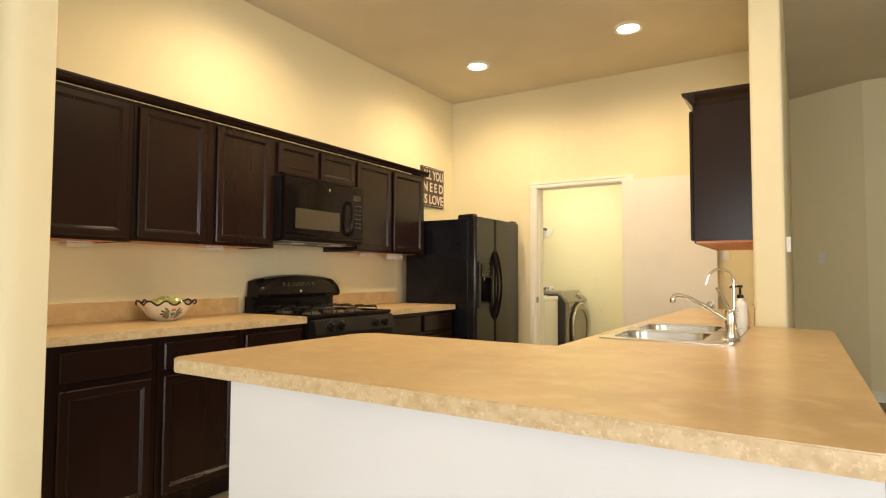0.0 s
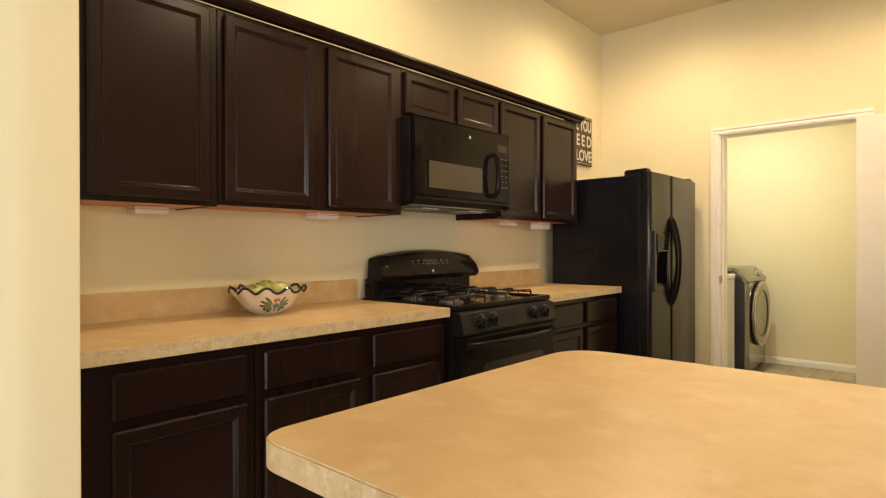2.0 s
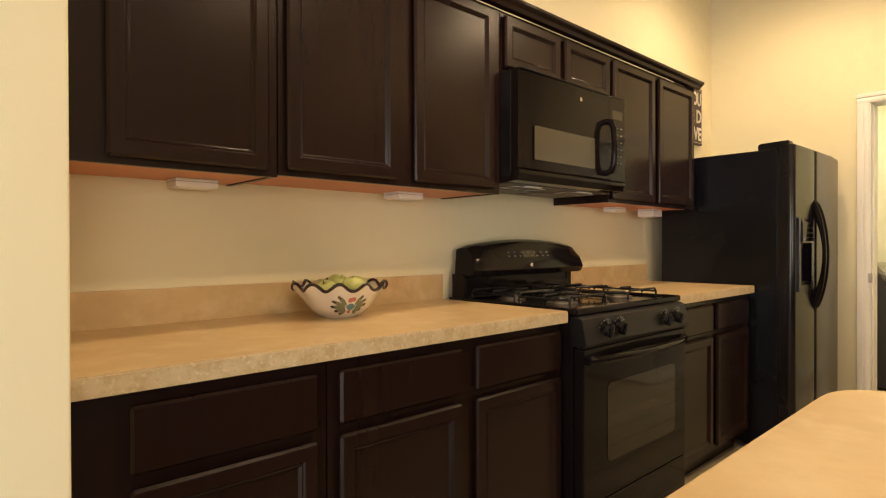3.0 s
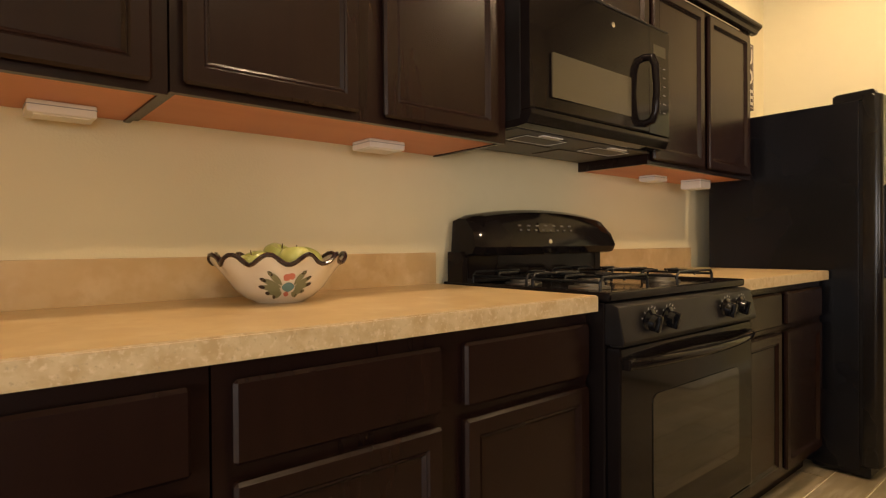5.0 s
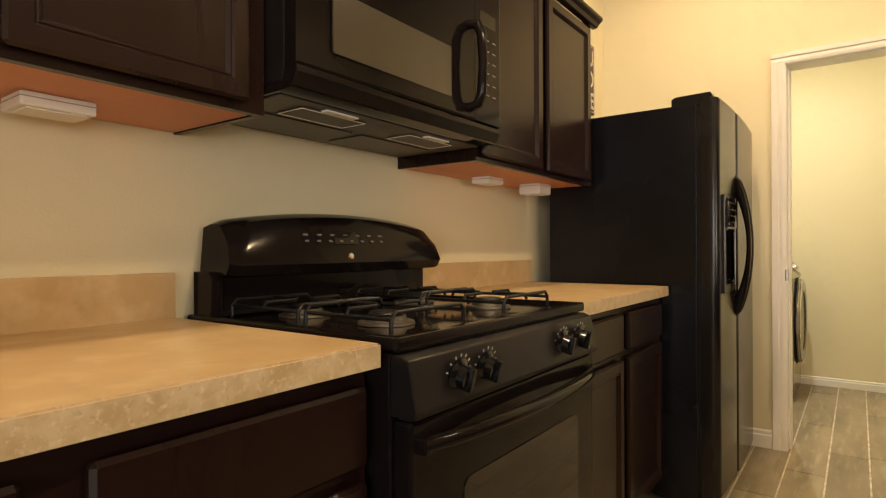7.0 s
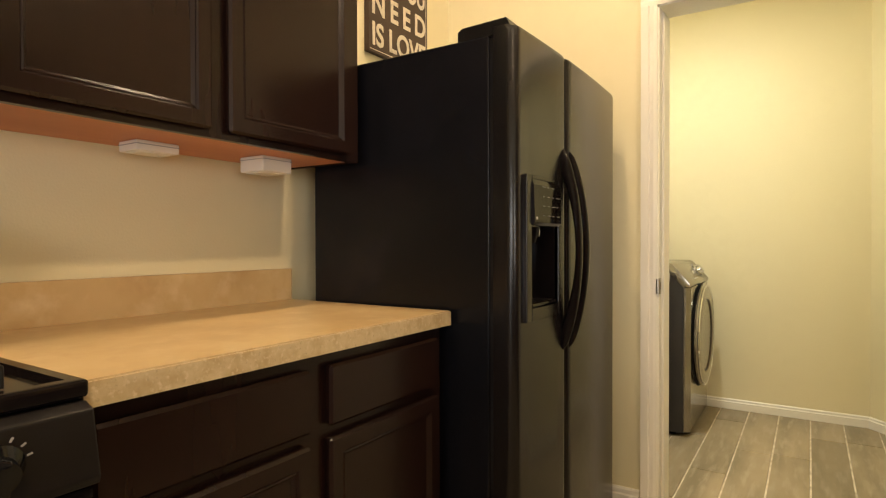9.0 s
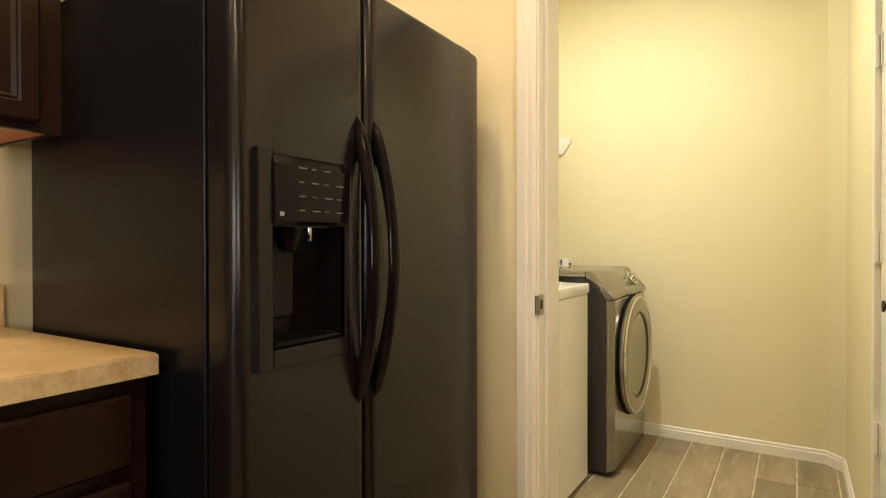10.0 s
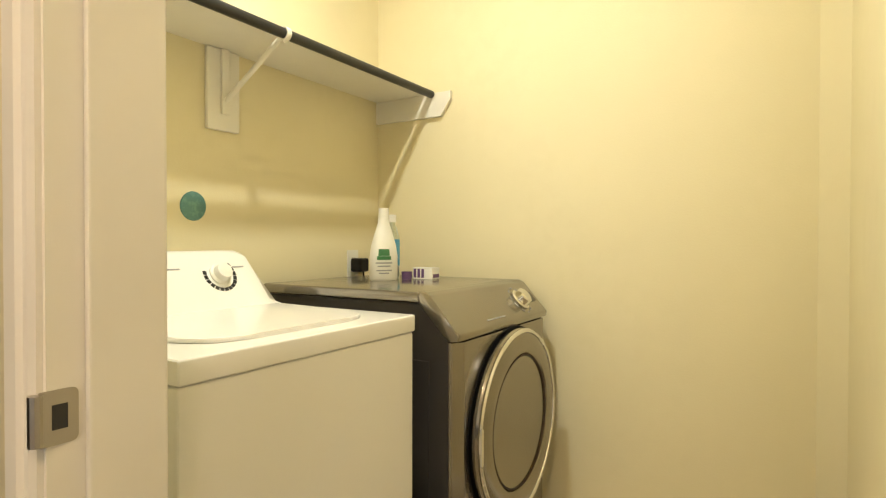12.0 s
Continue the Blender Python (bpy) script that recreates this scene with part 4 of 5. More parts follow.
sink()
FX, FY = -0.036, 2.51
t = thing("kitchen_tap", (FX, FY, 0.919), "chrome single-lever kitchen tap", "tap")
part("deck_plate", lathe([(0.0001, 0.010), (0.024, 0.010), (0.033, 0.005), (0.036, 0)], (FX, FY, 0.9192), 28), CHROME, t, smooth=True)
part("post", lathe([(0.020, 0.008), (0.0175, 0.045), (0.020, 0.055), (0.020, 0.098), (0.016, 0.115), (0.0001, 0.121)], (FX, FY, 0.919), 24), CHROME, t, smooth=True)
sp = part("spout", tube([(FX, FY, 0.985), (FX - 0.04, FY - 0.016, 1.015), (FX - 0.09, FY - 0.036, 1.052), (FX - 0.14, FY - 0.058, 1.082), (FX - 0.175, FY - 0.074, 1.092), (FX - 0.190, FY - 0.081, 1.090), (FX - 0.197, FY - 0.084, 1.078)], [0.0105, 0.0095, 0.0085, 0.0078, 0.0078, 0.0085, 0.009], 14), CHROME, t, smooth=True)
part("aerator", lathe([(0.009, 0), (0.0105, 0.004), (0.0105, 0.016), (0.0085, 0.018)], (FX - 0.197, FY - 0.084, 1.062), 18), CHROME, sp, smooth=True)
part("lever", tube([(FX, FY, 1.035), (FX - 0.012, FY - 0.03, 1.065), (FX - 0.024, FY - 0.065, 1.098), (FX - 0.034, FY - 0.095, 1.122)], [0.0075, 0.0055, 0.005, 0.007], 12), CHROME, t, smooth=True)
GX, GY = -0.028, 2.585
t = thing("filter_tap", (GX, GY, 0.919), "slim chrome gooseneck water filter tap", "tap")
part("collar", lathe([(0.022, 0), (0.020, 0.012), (0.012, 0.03), (0.010, 0.06)], (GX, GY, 0.9192), 20), CHROME, t, smooth=True)
bow = [(GX, GY, 0.95), (GX, GY, 1.145)] + [(GX - 0.045 + 0.045 * math.cos(a), GY - 0.035 + 0.035 * math.cos(a), 1.145 + 0.052 * math.sin(a)) for a in [math.pi * k / 10 for k in range(1, 10)]] + [(GX - 0.094, GY - 0.073, 1.135)]
part("neck", tube(bow, 0.0046, 10), CHROME, t, smooth=True)
part("lever", tube([(GX, GY, 0.985), (GX - 0.03, GY - 0.03, 1.0)], 0.005, 8), CHROME, t, smooth=True)
BX, BY = -0.045, 3.10
t = thing("soap_dispenser", (BX, BY, 0.915), "white hand soap bottle with a black pump", "soap bottle")
bt = part("bottle", lathe([(0.0001, 0), (0.027, 0), (0.029, 0.005), (0.029, 0.110), (0.025, 0.126), (0.014, 0.136), (0.014, 0.15)], (BX, BY, 0.915), 28), PLASTIC, t, smooth=True)
for z, w in ((1.012, 0.9), (0.999, 1.2), (0.985, 0.7), (0.972, 1.0), (0.958, 0.6)):
    bm = bmesh.new()
    r = [[bm.verts.new((BX + 0.0294 * math.cos(a), BY + 0.0294 * math.sin(a), zz)) for a in [-2.4 - w / 2 + w * k / 8 for k in range(9)]] for zz in (z, z + 0.005)]
    for k in range(8):
        bm.faces.new((r[0][k], r[0][k + 1], r[1][k + 1], r[1][k]))
    part("label_line", bm, GREY_PRINT, bt)
pm = part("pump", lathe([(0.015, 0), (0.015, 0.016), (0.005, 0.018), (0.005, 0.05), (0.011, 0.052), (0.011, 0.062), (0.0001, 0.063)], (BX, BY, 1.062), 20), BLACK_SATIN, t, "black pump head", True)
part("nozzle", tube([(BX, BY, 1.119), (BX - 0.035, BY - 0.02, 1.118), (BX - 0.042, BY - 0.024, 1.112)], 0.005, 8), BLACK_SATIN, pm)


def wall_plate(name, x, y, z, normal, label, category, kind):
    """A plastic cover plate with its rocker or sockets; normal is the way it faces."""
    t = thing(name, (x, y, z), label, category)
    n = Vector(normal).normalized()
    s = Vector((-n.y, n.x, 0))

    def slab(w, h, d0, d1, dz=0.0, bev=0.0015):
        bm = box(-w / 2, w / 2, d0, d1, -h / 2 + dz, h / 2 + dz, bev)
        m = Matrix(((s.x, n.x, 0, x), (s.y, n.y, 0, y), (0, 0, 1, z), (0, 0, 0, 1)))
        bmesh.ops.transform(bm, matrix=m, verts=bm.verts)
        return bm
    part("cover", slab(0.072, 0.117, 0.0005, 0.006), PLASTIC, t)
    if kind == "switch":
        part("rocker", slab(0.033, 0.066, 0.006, 0.009), PLASTIC, t)
    else:
        for dz in (0.021, -0.021):
            so = part("socket", slab(0.034, 0.028, 0.006, 0.0075, dz), PLASTIC, t)
            for k in (-0.007, 0.007):
                bm = box(k - 0.0012, k + 0.0012, 0.0075, 0.0079, dz - 0.004, dz + 0.006)
                m = Matrix(((s.x, n.x, 0, x), (s.y, n.y, 0, y), (0, 0, 1, z), (0, 0, 0, 1)))
                bmesh.ops.transform(bm, matrix=m, verts=bm.verts)
                part("slot", bm, DARK_PRINT, so)
    return t


wall_plate("light_switch", 0.40, 6.897, 1.36, (-0.491, -0.871, 0), "white wall switch on the hallway wall", "switch", "switch")
wall_plate("light_switch", -0.33, EY, 1.36, (0, -1, 0), "white wall switch beside the folded door", "switch", "switch")
wall_plate("power_outlet", -2.945, 6.94, 1.035, (1, 0, 0), "white wall outlet above the dryer", "outlet", "outlet")
t = thing("black_plug", (-2.90, 6.945, 1.03), "black power plug in the laundry outlet", "plug")
part("plug_body", box(-2.9365, -2.875, 6.915, 6.975, 0.998, 1.058, 0.012, 3), BLACK_SATIN, t)
part("cord", tube([(-2.885, 6.945, 1.0), (-2.885, 6.95, 0.95), (-2.90, 6.96, 0.80), (-2.91, 6.97, 0.4)], 0.004, 8), BLACK_SATIN, t)
t = thing("thermostat", (0.145, 3.40, 1.33), "small white thermostat on the wall end", "thermostat")
part("case", box(0.1455, 0.167, 3.36, 3.44, 1.29, 1.37, 0.005), PLASTIC, t)
part("screen", box(0.167, 0.1678, 3.375, 3.425, 1.325, 1.355), GREY_PRINT, t)

# ---- sign over the refrigerator ----
SGY0, SGY1, SGZ0, SGZ1 = 4.675, 5.085, 1.864, 2.27
sg = thing("wall_sign", (-2.985, (SGY0 + SGY1) / 2, SGZ0), "dark wooden sign with cream block lettering", "sign")
part("board", box(-2.999, -2.975, SGY0, SGY1, SGZ0, SGZ1, 0.003), SIGN_WOOD, sg)
for a, b, c, d in ((SGY0 + 0.008, SGY1 - 0.008, SGZ1 - 0.014, SGZ1 - 0.011), (SGY0 + 0.008, SGY1 - 0.008, SGZ0 + 0.011, SGZ0 + 0.014), (SGY1 - 0.014, SGY1 - 0.011, SGZ0 + 0.015, SGZ1 - 0.015)):
    part("border_line", box(-2.9748, -2.9742, a, b, c, d), SIGN_INK, sg)
for word, z, h in (("ALL YOU", 2.147, 0.095), ("NEED", 2.022, 0.095), ("IS LOVE", 1.897, 0.095)):
    cu = bpy.data.curves.new("lettering", "FONT")
    cu.body, cu.size, cu.align_x, cu.extrude = word, 0.128, "CENTER", 0.0008
    cu.offset = 0.003
    cu.space_character = 1.5 if word == "NEED" else 1.0
    tmp = new("lettering_draft", cu)
    bpy.context.view_layer.update()
    me = bpy.data.meshes.new_from_object(tmp.evaluated_get(bpy.context.evaluated_depsgraph_get()))
    bpy.data.objects.remove(tmp)
    bm = bmesh.new()
    bm.from_mesh(me)
    xs = [v.co.x for v in bm.verts]
    bmesh.ops.scale(bm, verts=bm.verts, vec=(0.37 / (max(xs) - min(xs)), 1, 1))
    m = Matrix(((0, 0, 1, -2.9742), (1, 0, 0, (SGY0 + SGY1) / 2), (0, 1, 0, z), (0, 0, 0, 1)))
    bmesh.ops.transform(bm, matrix=m, verts=bm.verts)
    part("lettering", bm, SIGN_INK, sg, "cream block letters")


# ---- fruit bowl ----
def fruit_bowl(cx, cy, z):
    t = thing("fruit_bowl", (cx, cy, z), "hand-painted cream ceramic bowl with a scalloped black rim", "bowl")
    N, waves, R, H = 96, 11, 0.148, 0.098
    prof = [(0.055, 0.0), (0.060, 0.004), (0.078, 0.012), (0.100, 0.032), (0.118, 0.058), (0.133, 0.080), (R, H)]
    inner = [(R - 0.004, H - 0.001), (0.127, 0.080), (0.112, 0.057), (0.094, 0.034), (0.068, 0.014), (0.0001, 0.010)]

    def ring(bm, r, h, i):
        k = max(0.0, (h - 0.06) / 0.045)
        a = 2 * math.pi * i / N
        return bm.verts.new((cx + (r + 0.006 * k * math.cos(waves * a + 1.1)) * math.cos(a), cy + (r + 0.006 * k * math.cos(waves * a + 1.1)) * math.sin(a), z + h + 0.011 * k * k * math.cos(waves * a)))
    bm = bmesh.new()
    rows = [[ring(bm, r, h, i) for i in range(N)] for r, h in prof + inner]
    for p, q in zip(rows, rows[1:]):
        for i in range(N):
            bm.faces.new((p[i], p[(i + 1) % N], q[(i + 1) % N], q[i]))
    bm.faces.new(rows[0])
    body = part("shell", bm, GLAZE, t, smooth=True)
    pts = []
    for i in range(N + 1):
        a = 2 * math.pi * i / N
        rr = R - 0.002 + 0.006 * math.cos(waves * a + 1.1)
        pts.append((cx + rr * math.cos(a), cy + rr * math.sin(a), z + H + 0.002 + 0.011 * math.cos(waves * a)))
    part("rim", tube(pts, 0.0052, 8), RIM_INK, t, "wavy black glazed rim", True)

    def petal(a0, h0, la, lh, wide, mat, name):
        """An almond-shaped brush stroke laid on the outside of the bowl."""
        def on(a, h):
            for (r0, q0), (r1, q1) in zip(prof, prof[1:]):
                if q0 <= h <= q1:
                    r = r0 + (r1 - r0) * (h - q0) / max(q1 - q0, 1e-6)
                    break
            else:
                r = R
            nrm = Vector((math.cos(a), math.sin(a), -0.8)).normalized()
            return Vector((cx + r * math.cos(a), cy + r * math.sin(a), z + h)) + nrm * 0.0012
        bm = bmesh.new()
        n = 8
        L, Rr = [], []
        for k in range(n + 1):
            u = k / n
            w = wide * math.sin(math.pi * min(1, u * 0.92 + 0.04)) ** 0.8
            a, h = a0 + la * u, h0 + lh * u
            ln = math.hypot(la * 0.12, lh) or 1
            px, ph = -lh / ln, la * 0.12 / ln
            L.append(bm.verts.new(on(a + px * w / 0.12, h + ph * w)))
            Rr.append(bm.verts.new(on(a - px * w / 0.12, h - ph * w)))
        for k in range(n):
            bm.faces.new((L[k], L[k + 1], Rr[k + 1], Rr[k]))
        part(name, bm, mat, body)
    c = -0.28
    for j, (da, dh, la, lh) in enumerate(((-0.10, 0.045, -0.22, 0.030), (-0.12, 0.040, -0.36, 0.020), (-0.13, 0.036, -0.42, 0.006), (-0.12, 0.032, -0.34, -0.006), (-0.10, 0.028, -0.22, -0.012), (0.14, 0.045, 0.16, 0.030), (0.16, 0.040, 0.28, 0.022), (0.16, 0.036, 0.34, 0.010), (0.15, 0.032, 0.26, -0.004), (0.12, 0.028, 0.16, -0.010))):
        petal(c + da, dh, la, lh, 0.0065, OLIVE, "olive_leaf")
        petal(c + da + la * 0.72, dh + lh * 0.72, la * 0.30, lh * 0.30, 0.0045, RIM_INK, "dark_leaf_tip")
    petal(c - 0.10, 0.040, 0.25, 0.0, 0.011, TEAL, "teal_flower")
    petal(c - 0.06, 0.056, 0.10, 0.012, 0.008, CORAL, "coral_petal")
    petal(c + 0.02, 0.060, 0.10, 0.008, 0.008, CORAL, "coral_petal")
    petal(c - 0.06, 0.026, 0.12, -0.004, 0.006, CORAL, "coral_petal")
    return t


BWX, BWY = -2.775, 1.868
fruit_bowl(BWX, BWY, 0.9145)


def apple(x, y, z, tilt, turn, s=1.0):
    t = thing("green_apple", (x, y, z), "shiny green apple in the ceramic bowl", "apple", "apples in the bowl")
    prof = [(0.0001, -0.026), (0.010, -0.030), (0.022, -0.028), (0.034, -0.012), (0.039, 0.006), (0.036, 0.022), (0.026, 0.033), (0.014, 0.034), (0.006, 0.028), (0.0001, 0.022)]
    bm = lathe([(r * s, h * s) for r, h in prof], (0, 0, 0), 24)
    m = pose(x, y, z, tilt, 0, turn)
    bmesh.ops.transform(bm, matrix=m, verts=bm.verts)
    part("flesh", bm, APPLE, t, smooth=True)
    bm = tube([(0, 0, 0.022 * s), (0.002, 0, 0.032 * s), (0.006, 0, 0.043 * s)], 0.0014, 6)
    bmesh.ops.transform(bm, matrix=m, verts=bm.verts)
    part("stem", bm, STEM, t)


for i, (dx, dy, dz, ti, tu) in enumerate(((0.035, -0.072, 0.078, 20, 10), (0.06, 0.012, 0.085, -15, 80), (-0.02, 0.075, 0.080, 30, 200), (-0.055, -0.02, 0.080, 10, 140), (-0.01, 0.0, 0.092, -25, 300), (-0.01, -0.005, 0.050, 60, 40), (0.0, 0.05, 0.052, 80, 0))):
    apple(BWX + dx, BWY + dy, 0.9165 + dz, ti, tu, 0.98 + 0.05 * (i % 3))


# ---- washer and dryer ----
def washer():
    y0, y1, zt, F = 5.565, 6.277, 0.932, -2.16
    t = thing("washing_machine", (-2.5, (y0 + y1) / 2, 0), "white top-loading washing machine", "washer")
    part("cabinet", box(-2.86, F - 0.006, y0 + 0.003, y1 - 0.003, 0.03, zt - 0.0485, 0.006, 3), APPLIANCE, t)
    for fx in (-2.78, F - 0.08):
        for fy in (y0 + 0.06, y1 - 0.06):
            part("foot", tube([(fx, fy, 0), (fx, fy, 0.032)], 0.02, 12), BLACK_SATIN, t)
    bm = box(-2.86, F, y0, y1, zt - 0.047, zt, 0.007, 3)
    f = max((q for q in bm.faces if q.normal.z > 0.9), key=lambda q: q.calc_area())
    part("top", bm, APPLIANCE, t, smooth=True)
    bm = prism(rounded([(-2.63, y0 + 0.06), (F - 0.06, y0 + 0.10), (F - 0.06, y1 - 0.10), (-2.63, y1 - 0.06)], [0.02, 0.12, 0.12, 0.02]), "z", zt + 0.0005, zt + 0.011, 0.004)
    part("lid", bm, APPLIANCE, t)
    # console with rounded far and near shoulders
    bm = bmesh.new()
    N, rows = 24, []
    for i in range(N + 1):
        u = 2 * i / N - 1
        y = (y0 + y1) / 2 + u * (y1 - y0) / 2
        e = max(0, (abs(u) - 0.72) / 0.28)
        h = 0.170 * (1 - 0.90 * e ** 3.0)
        sec = [(-2.86, zt), (-2.86, zt + h), (-2.80, zt + h), (-2.778, zt + h * 0.93), (-2.70, zt + h * 0.15), (-2.67, zt)]
        rows.append([bm.verts.new((x, y, z)) for x, z in sec])
    for a, b in zip(rows, rows[1:]):
        for k in range(6):
            bm.faces.new((a[k], a[(k + 1) % 6], b[(k + 1) % 6], b[k]))
    bm.faces.new(rows[0])
    bm.faces.new(rows[-1])
    con = part("console", bm, APPLIANCE, t, smooth=True)
    ky, kz, kx = 6.095, zt + 0.10, -2.7435
    m = pose(kx, ky, kz, 0, -30, 0)
    bm = lathe([(0.034, 0), (0.034, 0.006), (0.027, 0.010), (0.024, 0.030), (0.0001, 0.033)], (0, 0, 0), 28, "x")
    bmesh.ops.transform(bm, matrix=m, verts=bm.verts)
    kn = part("dial", bm, PLASTIC, con, "white cycle dial", True)
    for k in range(14):
        a = math.pi * (0.45 + 1.25 * k / 13)
        bm = box(0.0, 0.0018, -0.006, 0.006, 0.045, 0.056)
        bmesh.ops.transform(bm, matrix=m @ Matrix.Rotation(a, 4, "X"), verts=bm.verts)
        part("dial_legend", bm, DARK_PRINT, con)
    for k, (yy, dz) in enumerate(((5.75, 0.12), (5.85, 0.12), (5.95, 0.12), (6.17, 0.12))):
        bm = box(0, 0.0018, -0.02, 0.02, -0.002, 0.002)
        bmesh.ops.transform(bm, matrix=pose(-2.7555, yy, zt + dz, 0, -30, 0), verts=bm.verts)
        part("print_line", bm, GREY_PRINT, con)


washer()


def dryer():
    y0, y1, zt, F = 6.36, 7.04, 0.985, -2.072
    t = thing("dryer", (-2.45, (y0 + y1) / 2, 0), "graphite front-loading dryer with a chrome porthole", "dryer")
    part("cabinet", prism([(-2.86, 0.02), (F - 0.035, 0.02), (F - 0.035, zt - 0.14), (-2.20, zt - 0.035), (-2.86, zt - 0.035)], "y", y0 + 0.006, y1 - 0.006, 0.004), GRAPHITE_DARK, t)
    for fx in (-2.78, F - 0.1):
        for fy in (y0 + 0.06, y1 - 0.06):
            part("foot", tube([(fx, fy, 0), (fx, fy, 0.024)], 0.02, 12), BLACK_SATIN, t)
    part("top", box(-2.86, -2.205, y0, y1, zt - 0.034, zt, 0.010, 3), GRAPHITE, t, smooth=True)
    cp = part("control_panel", prism([(-2.2045, zt - 0.034), (-2.2045, zt), (-2.185, zt), (-2.165, zt - 0.008), (-2.07, zt - 0.115), (F, zt - 0.135), (F - 0.034, zt - 0.138)], "y", y0, y1, 0.005), GRAPHITE, t, smooth=True)
    m = Matrix.Translation((-2.115, 6.885, zt - 0.064)) @ Matrix.Rotation(radians(-42), 4, "Y")
    bm = lathe([(0.040, 0), (0.041, 0.006), (0.034, 0.010), (0.031, 0.030), (0.026, 0.034), (0.0001, 0.034)], (0, 0, 0), 28, "x")
    bmesh.ops.transform(bm, matrix=m, verts=bm.verts)
    part("dial", bm, CHROME, cp, "chrome cycle dial", True)
    for k in range(10):
        a = 2 * math.pi * k / 10
        bm = box(0, 0.0012, -0.008, 0.008, 0.052, 0.056)
        bmesh.ops.transform(bm, matrix=m @ Matrix.Rotation(a, 4, "X"), verts=bm.verts)
        part("dial_legend", bm, GREY_PRINT, cp)
    bm = box(0, 0.0015, 0.058, 0.13, -0.016, 0.026)
    bmesh.ops.transform(bm, matrix=m, verts=bm.verts)
    part("display", bm, OVEN_GLASS, cp)
    bm = box(0, 0.0015, -0.32, -0.19, -0.048, -0.044)
    bmesh.ops.transform(bm, matrix=m, verts=bm.verts)
    part("brand_bar", bm, GREY_PRINT, cp)
    part("front_panel", prism([(F - 0.034, y0), (F - 0.022, y0), (F, y0 + 0.034), (F, y1 - 0.034), (F - 0.022, y1), (F - 0.034, y1)], "z", 0.03, zt - 0.139, 0.004), GRAPHITE, t)
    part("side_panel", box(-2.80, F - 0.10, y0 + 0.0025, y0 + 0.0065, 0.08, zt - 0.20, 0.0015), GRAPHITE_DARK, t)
    cy, cz, R = 6.722, 0.54, 0.305
    # flat ring on the panel; its dark colour paints the shaded door gap
    part("door_gap_shade", lathe([(R + 0.007, 0.0), (R + 0.005, 0.004), (R - 0.03, 0.004)], (F, cy, cz), 64, "x"), GAP_SHADE, t, "dark ring painted as the shaded gap behind the door", True)
    d = part("door", lathe([(R - 0.012, 0.004), (R - 0.002, 0.012), (R, 0.022), (R - 0.004, 0.030)], (F, cy, cz), 64, "x"), GRAPHITE, t, "round porthole door", True)
    part("chrome_ring", lathe([(R - 0.0035, 0.0295), (R - 0.001, 0.036), (R - 0.006, 0.042), (R - 0.014, 0.040), (R - 0.016, 0.036)], (F, cy, cz), 64, "x"), CHROME, d, "thin chrome rim", True)
    part("outer_face", lathe([(R - 0.0165, 0.037), (R - 0.045, 0.043), (R - 0.080, 0.040), (R - 0.086, 0.034)], (F, cy, cz), 64, "x"), GRAPHITE, d, smooth=True)
    part("inner_ring", lathe([(R - 0.0865, 0.034), (R - 0.088, 0.038), (R - 0.092, 0.037), (R - 0.093, 0.031)], (F, cy, cz), 64, "x"), BRONZE, d, "thin dark inner ring", True)
    part("porthole_glass", lathe([(R - 0.0935, 0.032), (R - 0.13, 0.030), (R - 0.20, 0.028), (0.0001, 0.027)], (F, cy, cz), 64, "x"), GRAPHITE, d, "bronze tinted porthole cover", True)
    part("door_pull", prism(rounded([(cy - R + 0.004, cz - 0.055), (cy - R + 0.016, cz - 0.055), (cy - R + 0.016, cz + 0.055), (cy - R + 0.004, cz + 0.055)], [0.005] * 4), "x", F + 0.0385, F + 0.0435, 0.0015), CHROME, d, "small chrome finger pull")


dryer()

# ---- laundry shelf ----
sh = thing("laundry_shelf", (-2.78, 6.26, 1.78), "white shelf with a hanging rod above the machines", "shelf")
part("board", box(-2.944, -2.668, 5.447, 7.128, 1.781, 1.799, 0.002), TRIM, sh)
part("end_cleat", prism([(-2.944, 1.680), (-2.59, 1.680), (-2.54, 1.752), (-2.54, 1.786), (-2.667, 1.786), (-2.667, 1.780), (-2.944, 1.780)], "y", 7.110, 7.129, 0.0015), TRIM, sh)
part("end_cleat", prism([(-2.944, 1.680), (-2.59, 1.680), (-2.54, 1.752), (-2.54, 1.786), (-2.667, 1.786), (-2.667, 1.780), (-2.944, 1.780)], "y", 5.446, 5.465, 0.0015), TRIM, sh)
part("rod", tube([(-2.637, 5.466, 1.78), (-2.637, 7.109, 1.78)], 0.0165, 16), CHARCOAL, sh, "charcoal metal hanging rod", True)
part("wall_plate", box(-2.944, -2.927, 6.19, 6.32, 1.506, 1.780, 0.006), TRIM, sh)
br = part("bracket", tube([(-2.927, 6.255, 1.60), (-2.87, 6.255, 1.635), (-2.665, 6.255, 1.765), (-2.637, 6.255, 1.761)], 0.009, 10), TRIM, sh, smooth=True)
part("bracket_spine", box(-2.9265, -2.915, 6.24, 6.27, 1.56, 1.779, 0.003), TRIM, sh)
part("rod_hook", lathe([(0.018, -0.009), (0.0215, -0.009), (0.0215, 0.009), (0.018, 0.009), (0.018, -0.009)], (-2.637, 6.255, 1.78), 24, "y"), TRIM, sh, smooth=True)

t = thing("round_sticker", (-2.944, 6.148, 1.246), "round teal sticker on the laundry wall", "sticker")
part("disc", lathe([(0.0001, 0.0025), (0.046, 0.0025), (0.048, 0.0)], (-2.9445, 6.148, 1.246), 32, "x"), STICKER, t)

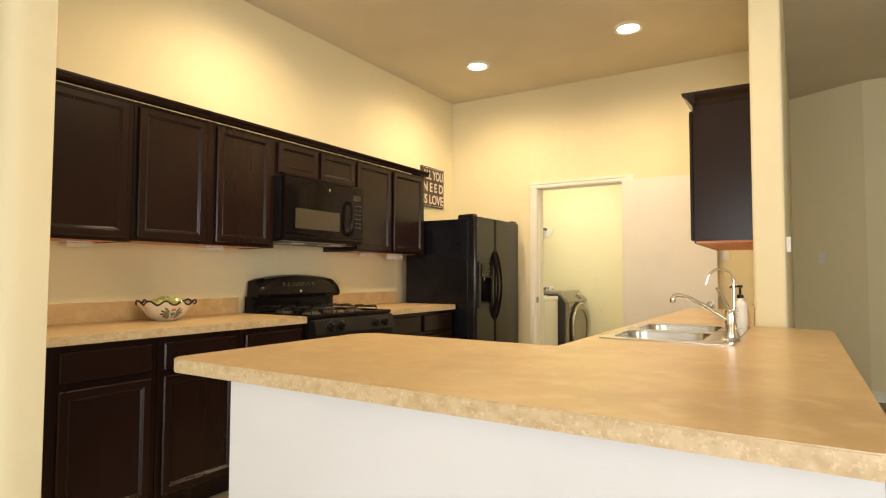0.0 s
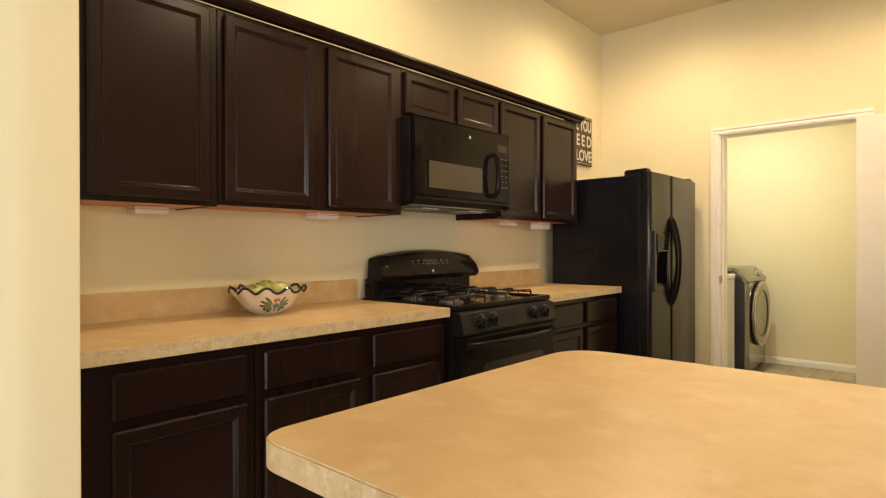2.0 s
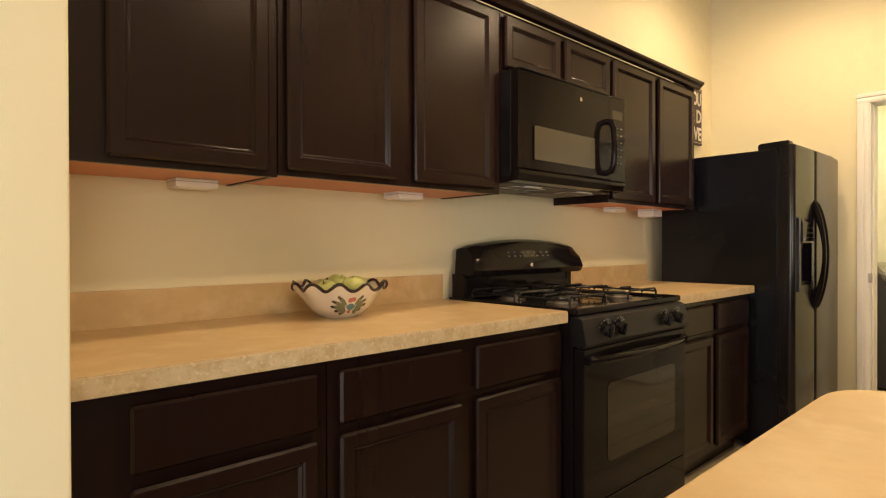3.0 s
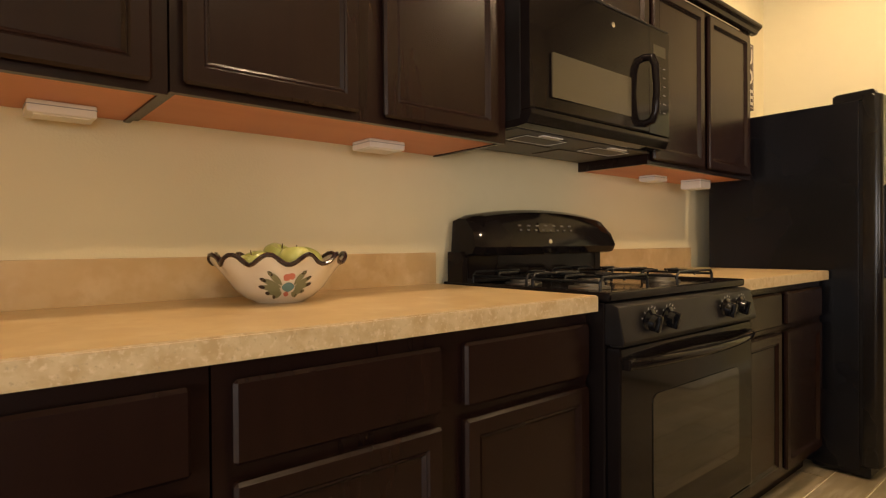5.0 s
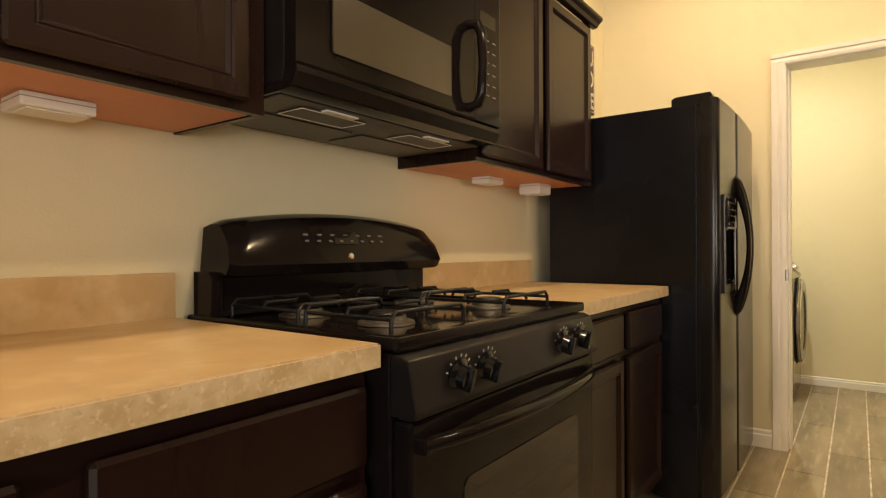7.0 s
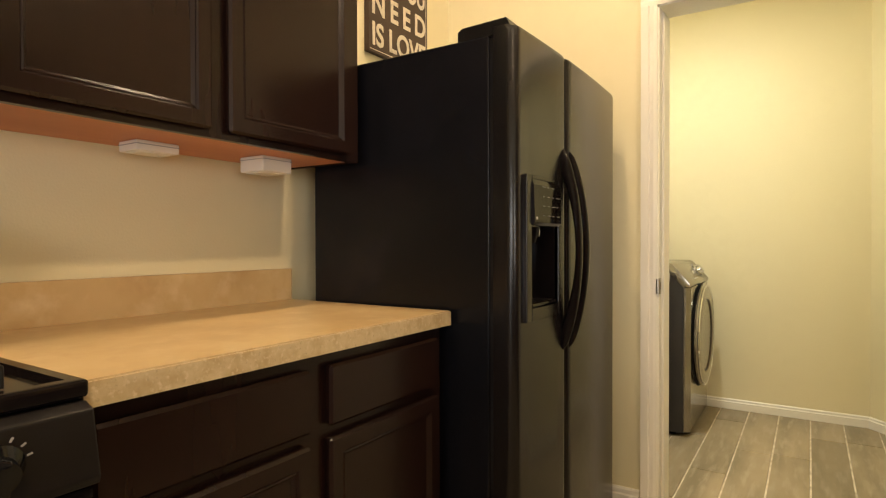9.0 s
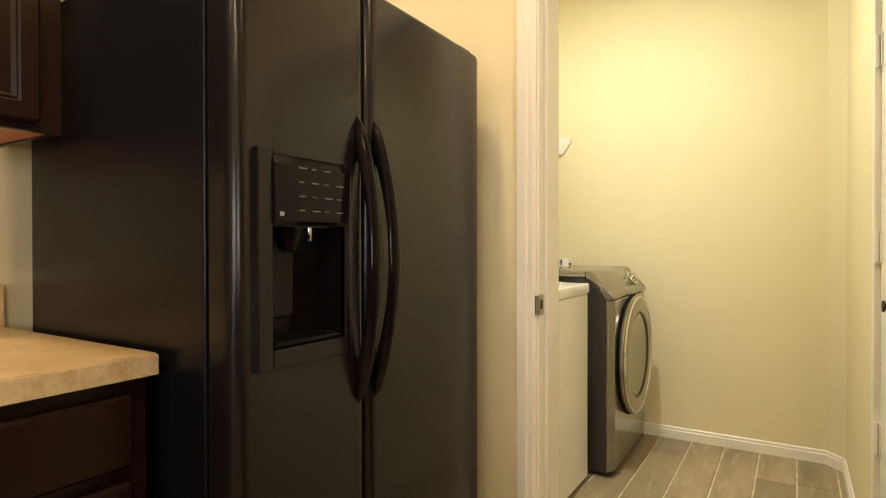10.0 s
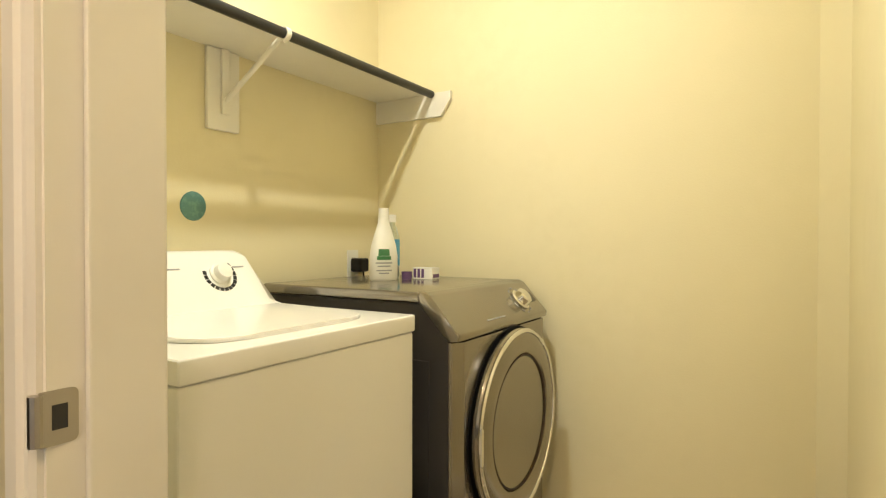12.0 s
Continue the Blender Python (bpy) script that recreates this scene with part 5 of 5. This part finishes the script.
# ---- bottles on the dryer ----
DZ = 0.9855
bx, by = -2.60, 6.715
t = thing("detergent_bottle", (bx, by, DZ), "white laundry detergent bottle with a green label", "bottle")


def oval(profile, at, fx, fy, steps=32):
    bm = lathe(profile, (0, 0, 0), steps)
    bmesh.ops.scale(bm, verts=bm.verts, vec=(fx, fy, 1))
    bmesh.ops.translate(bm, verts=bm.verts, vec=at)
    return bm


b = part("bottle", oval([(0.0001, 0), (0.044, 0), (0.048, 0.008), (0.048, 0.09), (0.043, 0.13), (0.030, 0.18), (0.020, 0.215), (0.019, 0.235)], (bx, by, DZ), 0.98, 1.3), PLASTIC, t, smooth=True)
part("cap", lathe([(0.020, 0), (0.021, 0.005), (0.019, 0.04), (0.0001, 0.042)], (bx, by, DZ + 0.232), 24), PLASTIC, t, smooth=True)


def label_patch(at, r, a0, a1, z0, z1, mat, parent, name, fx=1.0, taper=1.0):
    bm = bmesh.new()
    rows = []
    for k in range(9):
        a = a0 + (a1 - a0) * k / 8
        rows.append([bm.verts.new((at[0] + r * fx * math.cos(a), at[1] + r * math.sin(a), at[2] + z0)), bm.verts.new((at[0] + r * taper * fx * math.cos(a), at[1] + r * taper * math.sin(a), at[2] + z1))])
    for p, q in zip(rows, rows[1:]):
        bm.faces.new((p[0], q[0], q[1], p[1]))
    part(name, bm, mat, parent)


label_patch((bx, by, DZ), 0.0640, -1.25, -0.25, 0.078, 0.092, LABEL_GREEN, b, "green_label", 0.75)
label_patch((bx, by, DZ), 0.0634, -1.15, -0.35, 0.093, 0.118, LABEL_GREEN, b, "green_label_top", 0.75, 0.94)
for z, a in ((0.064, 0.6), (0.052, 0.45), (0.036, 0.55), (0.026, 0.35)):
    label_patch((bx, by, DZ), 0.0640, -0.75 - a, -0.75 + a, z, z + 0.005, GREY_PRINT, b, "label_line", 0.75)
bx2, by2 = -2.64, 6.82
t = thing("softener_bottle", (bx2, by2, DZ), "clear bottle with a blue label behind the detergent", "bottle")
b = part("bottle", oval([(0.0001, 0), (0.034, 0), (0.037, 0.006), (0.037, 0.16), (0.028, 0.195), (0.017, 0.215), (0.017, 0.225)], (bx2, by2, DZ), 0.8, 1.0), CLEAR, t, smooth=True)
label_patch((bx2, by2, DZ), 0.0382, -2.2, 1.0, 0.05, 0.155, BLUE_LABEL, b, "blue_label", 0.8)
part("cap", lathe([(0.018, 0), (0.019, 0.004), (0.018, 0.03), (0.0001, 0.032)], (bx2, by2, DZ + 0.222), 20), PLASTIC, t, smooth=True)
t = thing("small_carton", (-2.50, 6.86, DZ), "small white and purple carton lying on the dryer", "box")
c = part("carton", box(-2.545, -2.455, 6.83, 6.885, DZ, DZ + 0.045, 0.002), PLASTIC, t)
for k in range(3):
    part("print_patch", box(-2.54 + k * 0.018, -2.528 + k * 0.018, 6.8294, 6.8299, DZ + 0.006, DZ + 0.04), PURPLE, c)
part("end_patch", box(-2.4549, -2.4543, 6.836, 6.88, DZ + 0.006, DZ + 0.02), PURPLE, c)
t = thing("measuring_cap", (-2.55, 6.815, DZ), "small dark purple measuring cap on the dryer", "cap")
part("cup", lathe([(0.0001, 0.003), (0.017, 0.003), (0.019, 0.03), (0.021, 0.03), (0.019, 0), (0.0001, 0)], (-2.545, 6.79, DZ), 20), PURPLE, t, smooth=True)

# ---- floor tiles ----
PITCH, TL = 0.1670, 0.915
fl = bpy.data.objects["floor"]
tile_mesh = {}


def tile(x0, x1, y0, y1, parent):
    key = (round(x1 - x0, 4), round(y1 - y0, 4))
    if key not in tile_mesh:
        bm = box(-key[0] / 2, key[0] / 2, -key[1] / 2, key[1] / 2, -0.006, 0.0)
        top = [e for e in bm.edges if all(v.co.z > -0.001 for v in e.verts)]
        bmesh.ops.bevel(bm, geom=top, offset=0.0015, segments=1, affect="EDGES")
        me = bpy.data.meshes.new("floor_tile")
        bm.to_mesh(me)
        bm.free()
        me.materials.append(PLANK)
        tile_mesh[key] = me
    ob = new("floor_tile", tile_mesh[key])
    ob.parent = parent
    ob.location = ((x0 + x1) / 2, (y0 + y1) / 2, 0)


far = bmesh.new()
G = 0.008
col = 0
x = -1.668 - 8 * PITCH
while x < 3.5:
    off = (col * 0.305 + 0.11 * ((col * 7) % 5)) % TL
    y = -3.0 - off
    while y < 7.9:
        a, b, c, d = max(x, -2.99) + G / 2, min(x + PITCH, 3.57) - G / 2, max(y, -2.97) + G / 2, min(y + TL, 7.9) - G / 2
        if b - a > 0.02 and d - c > 0.02:
            if -2.6 < x < -0.6 and y > 0.9 and y < 7.1:
                tile(a, b, c, d, fl)
            else:
                add_box(far, a, b, c, d, -0.006, 0.0)
        y += TL
    x += PITCH
    col += 1
tagged(part("floor_tiles_far", far, PLANK, None, "grey-brown wood-look floor tiles"), "grey-brown wood-look floor tiles with pale grout", "floor tiles", kind="stuff")
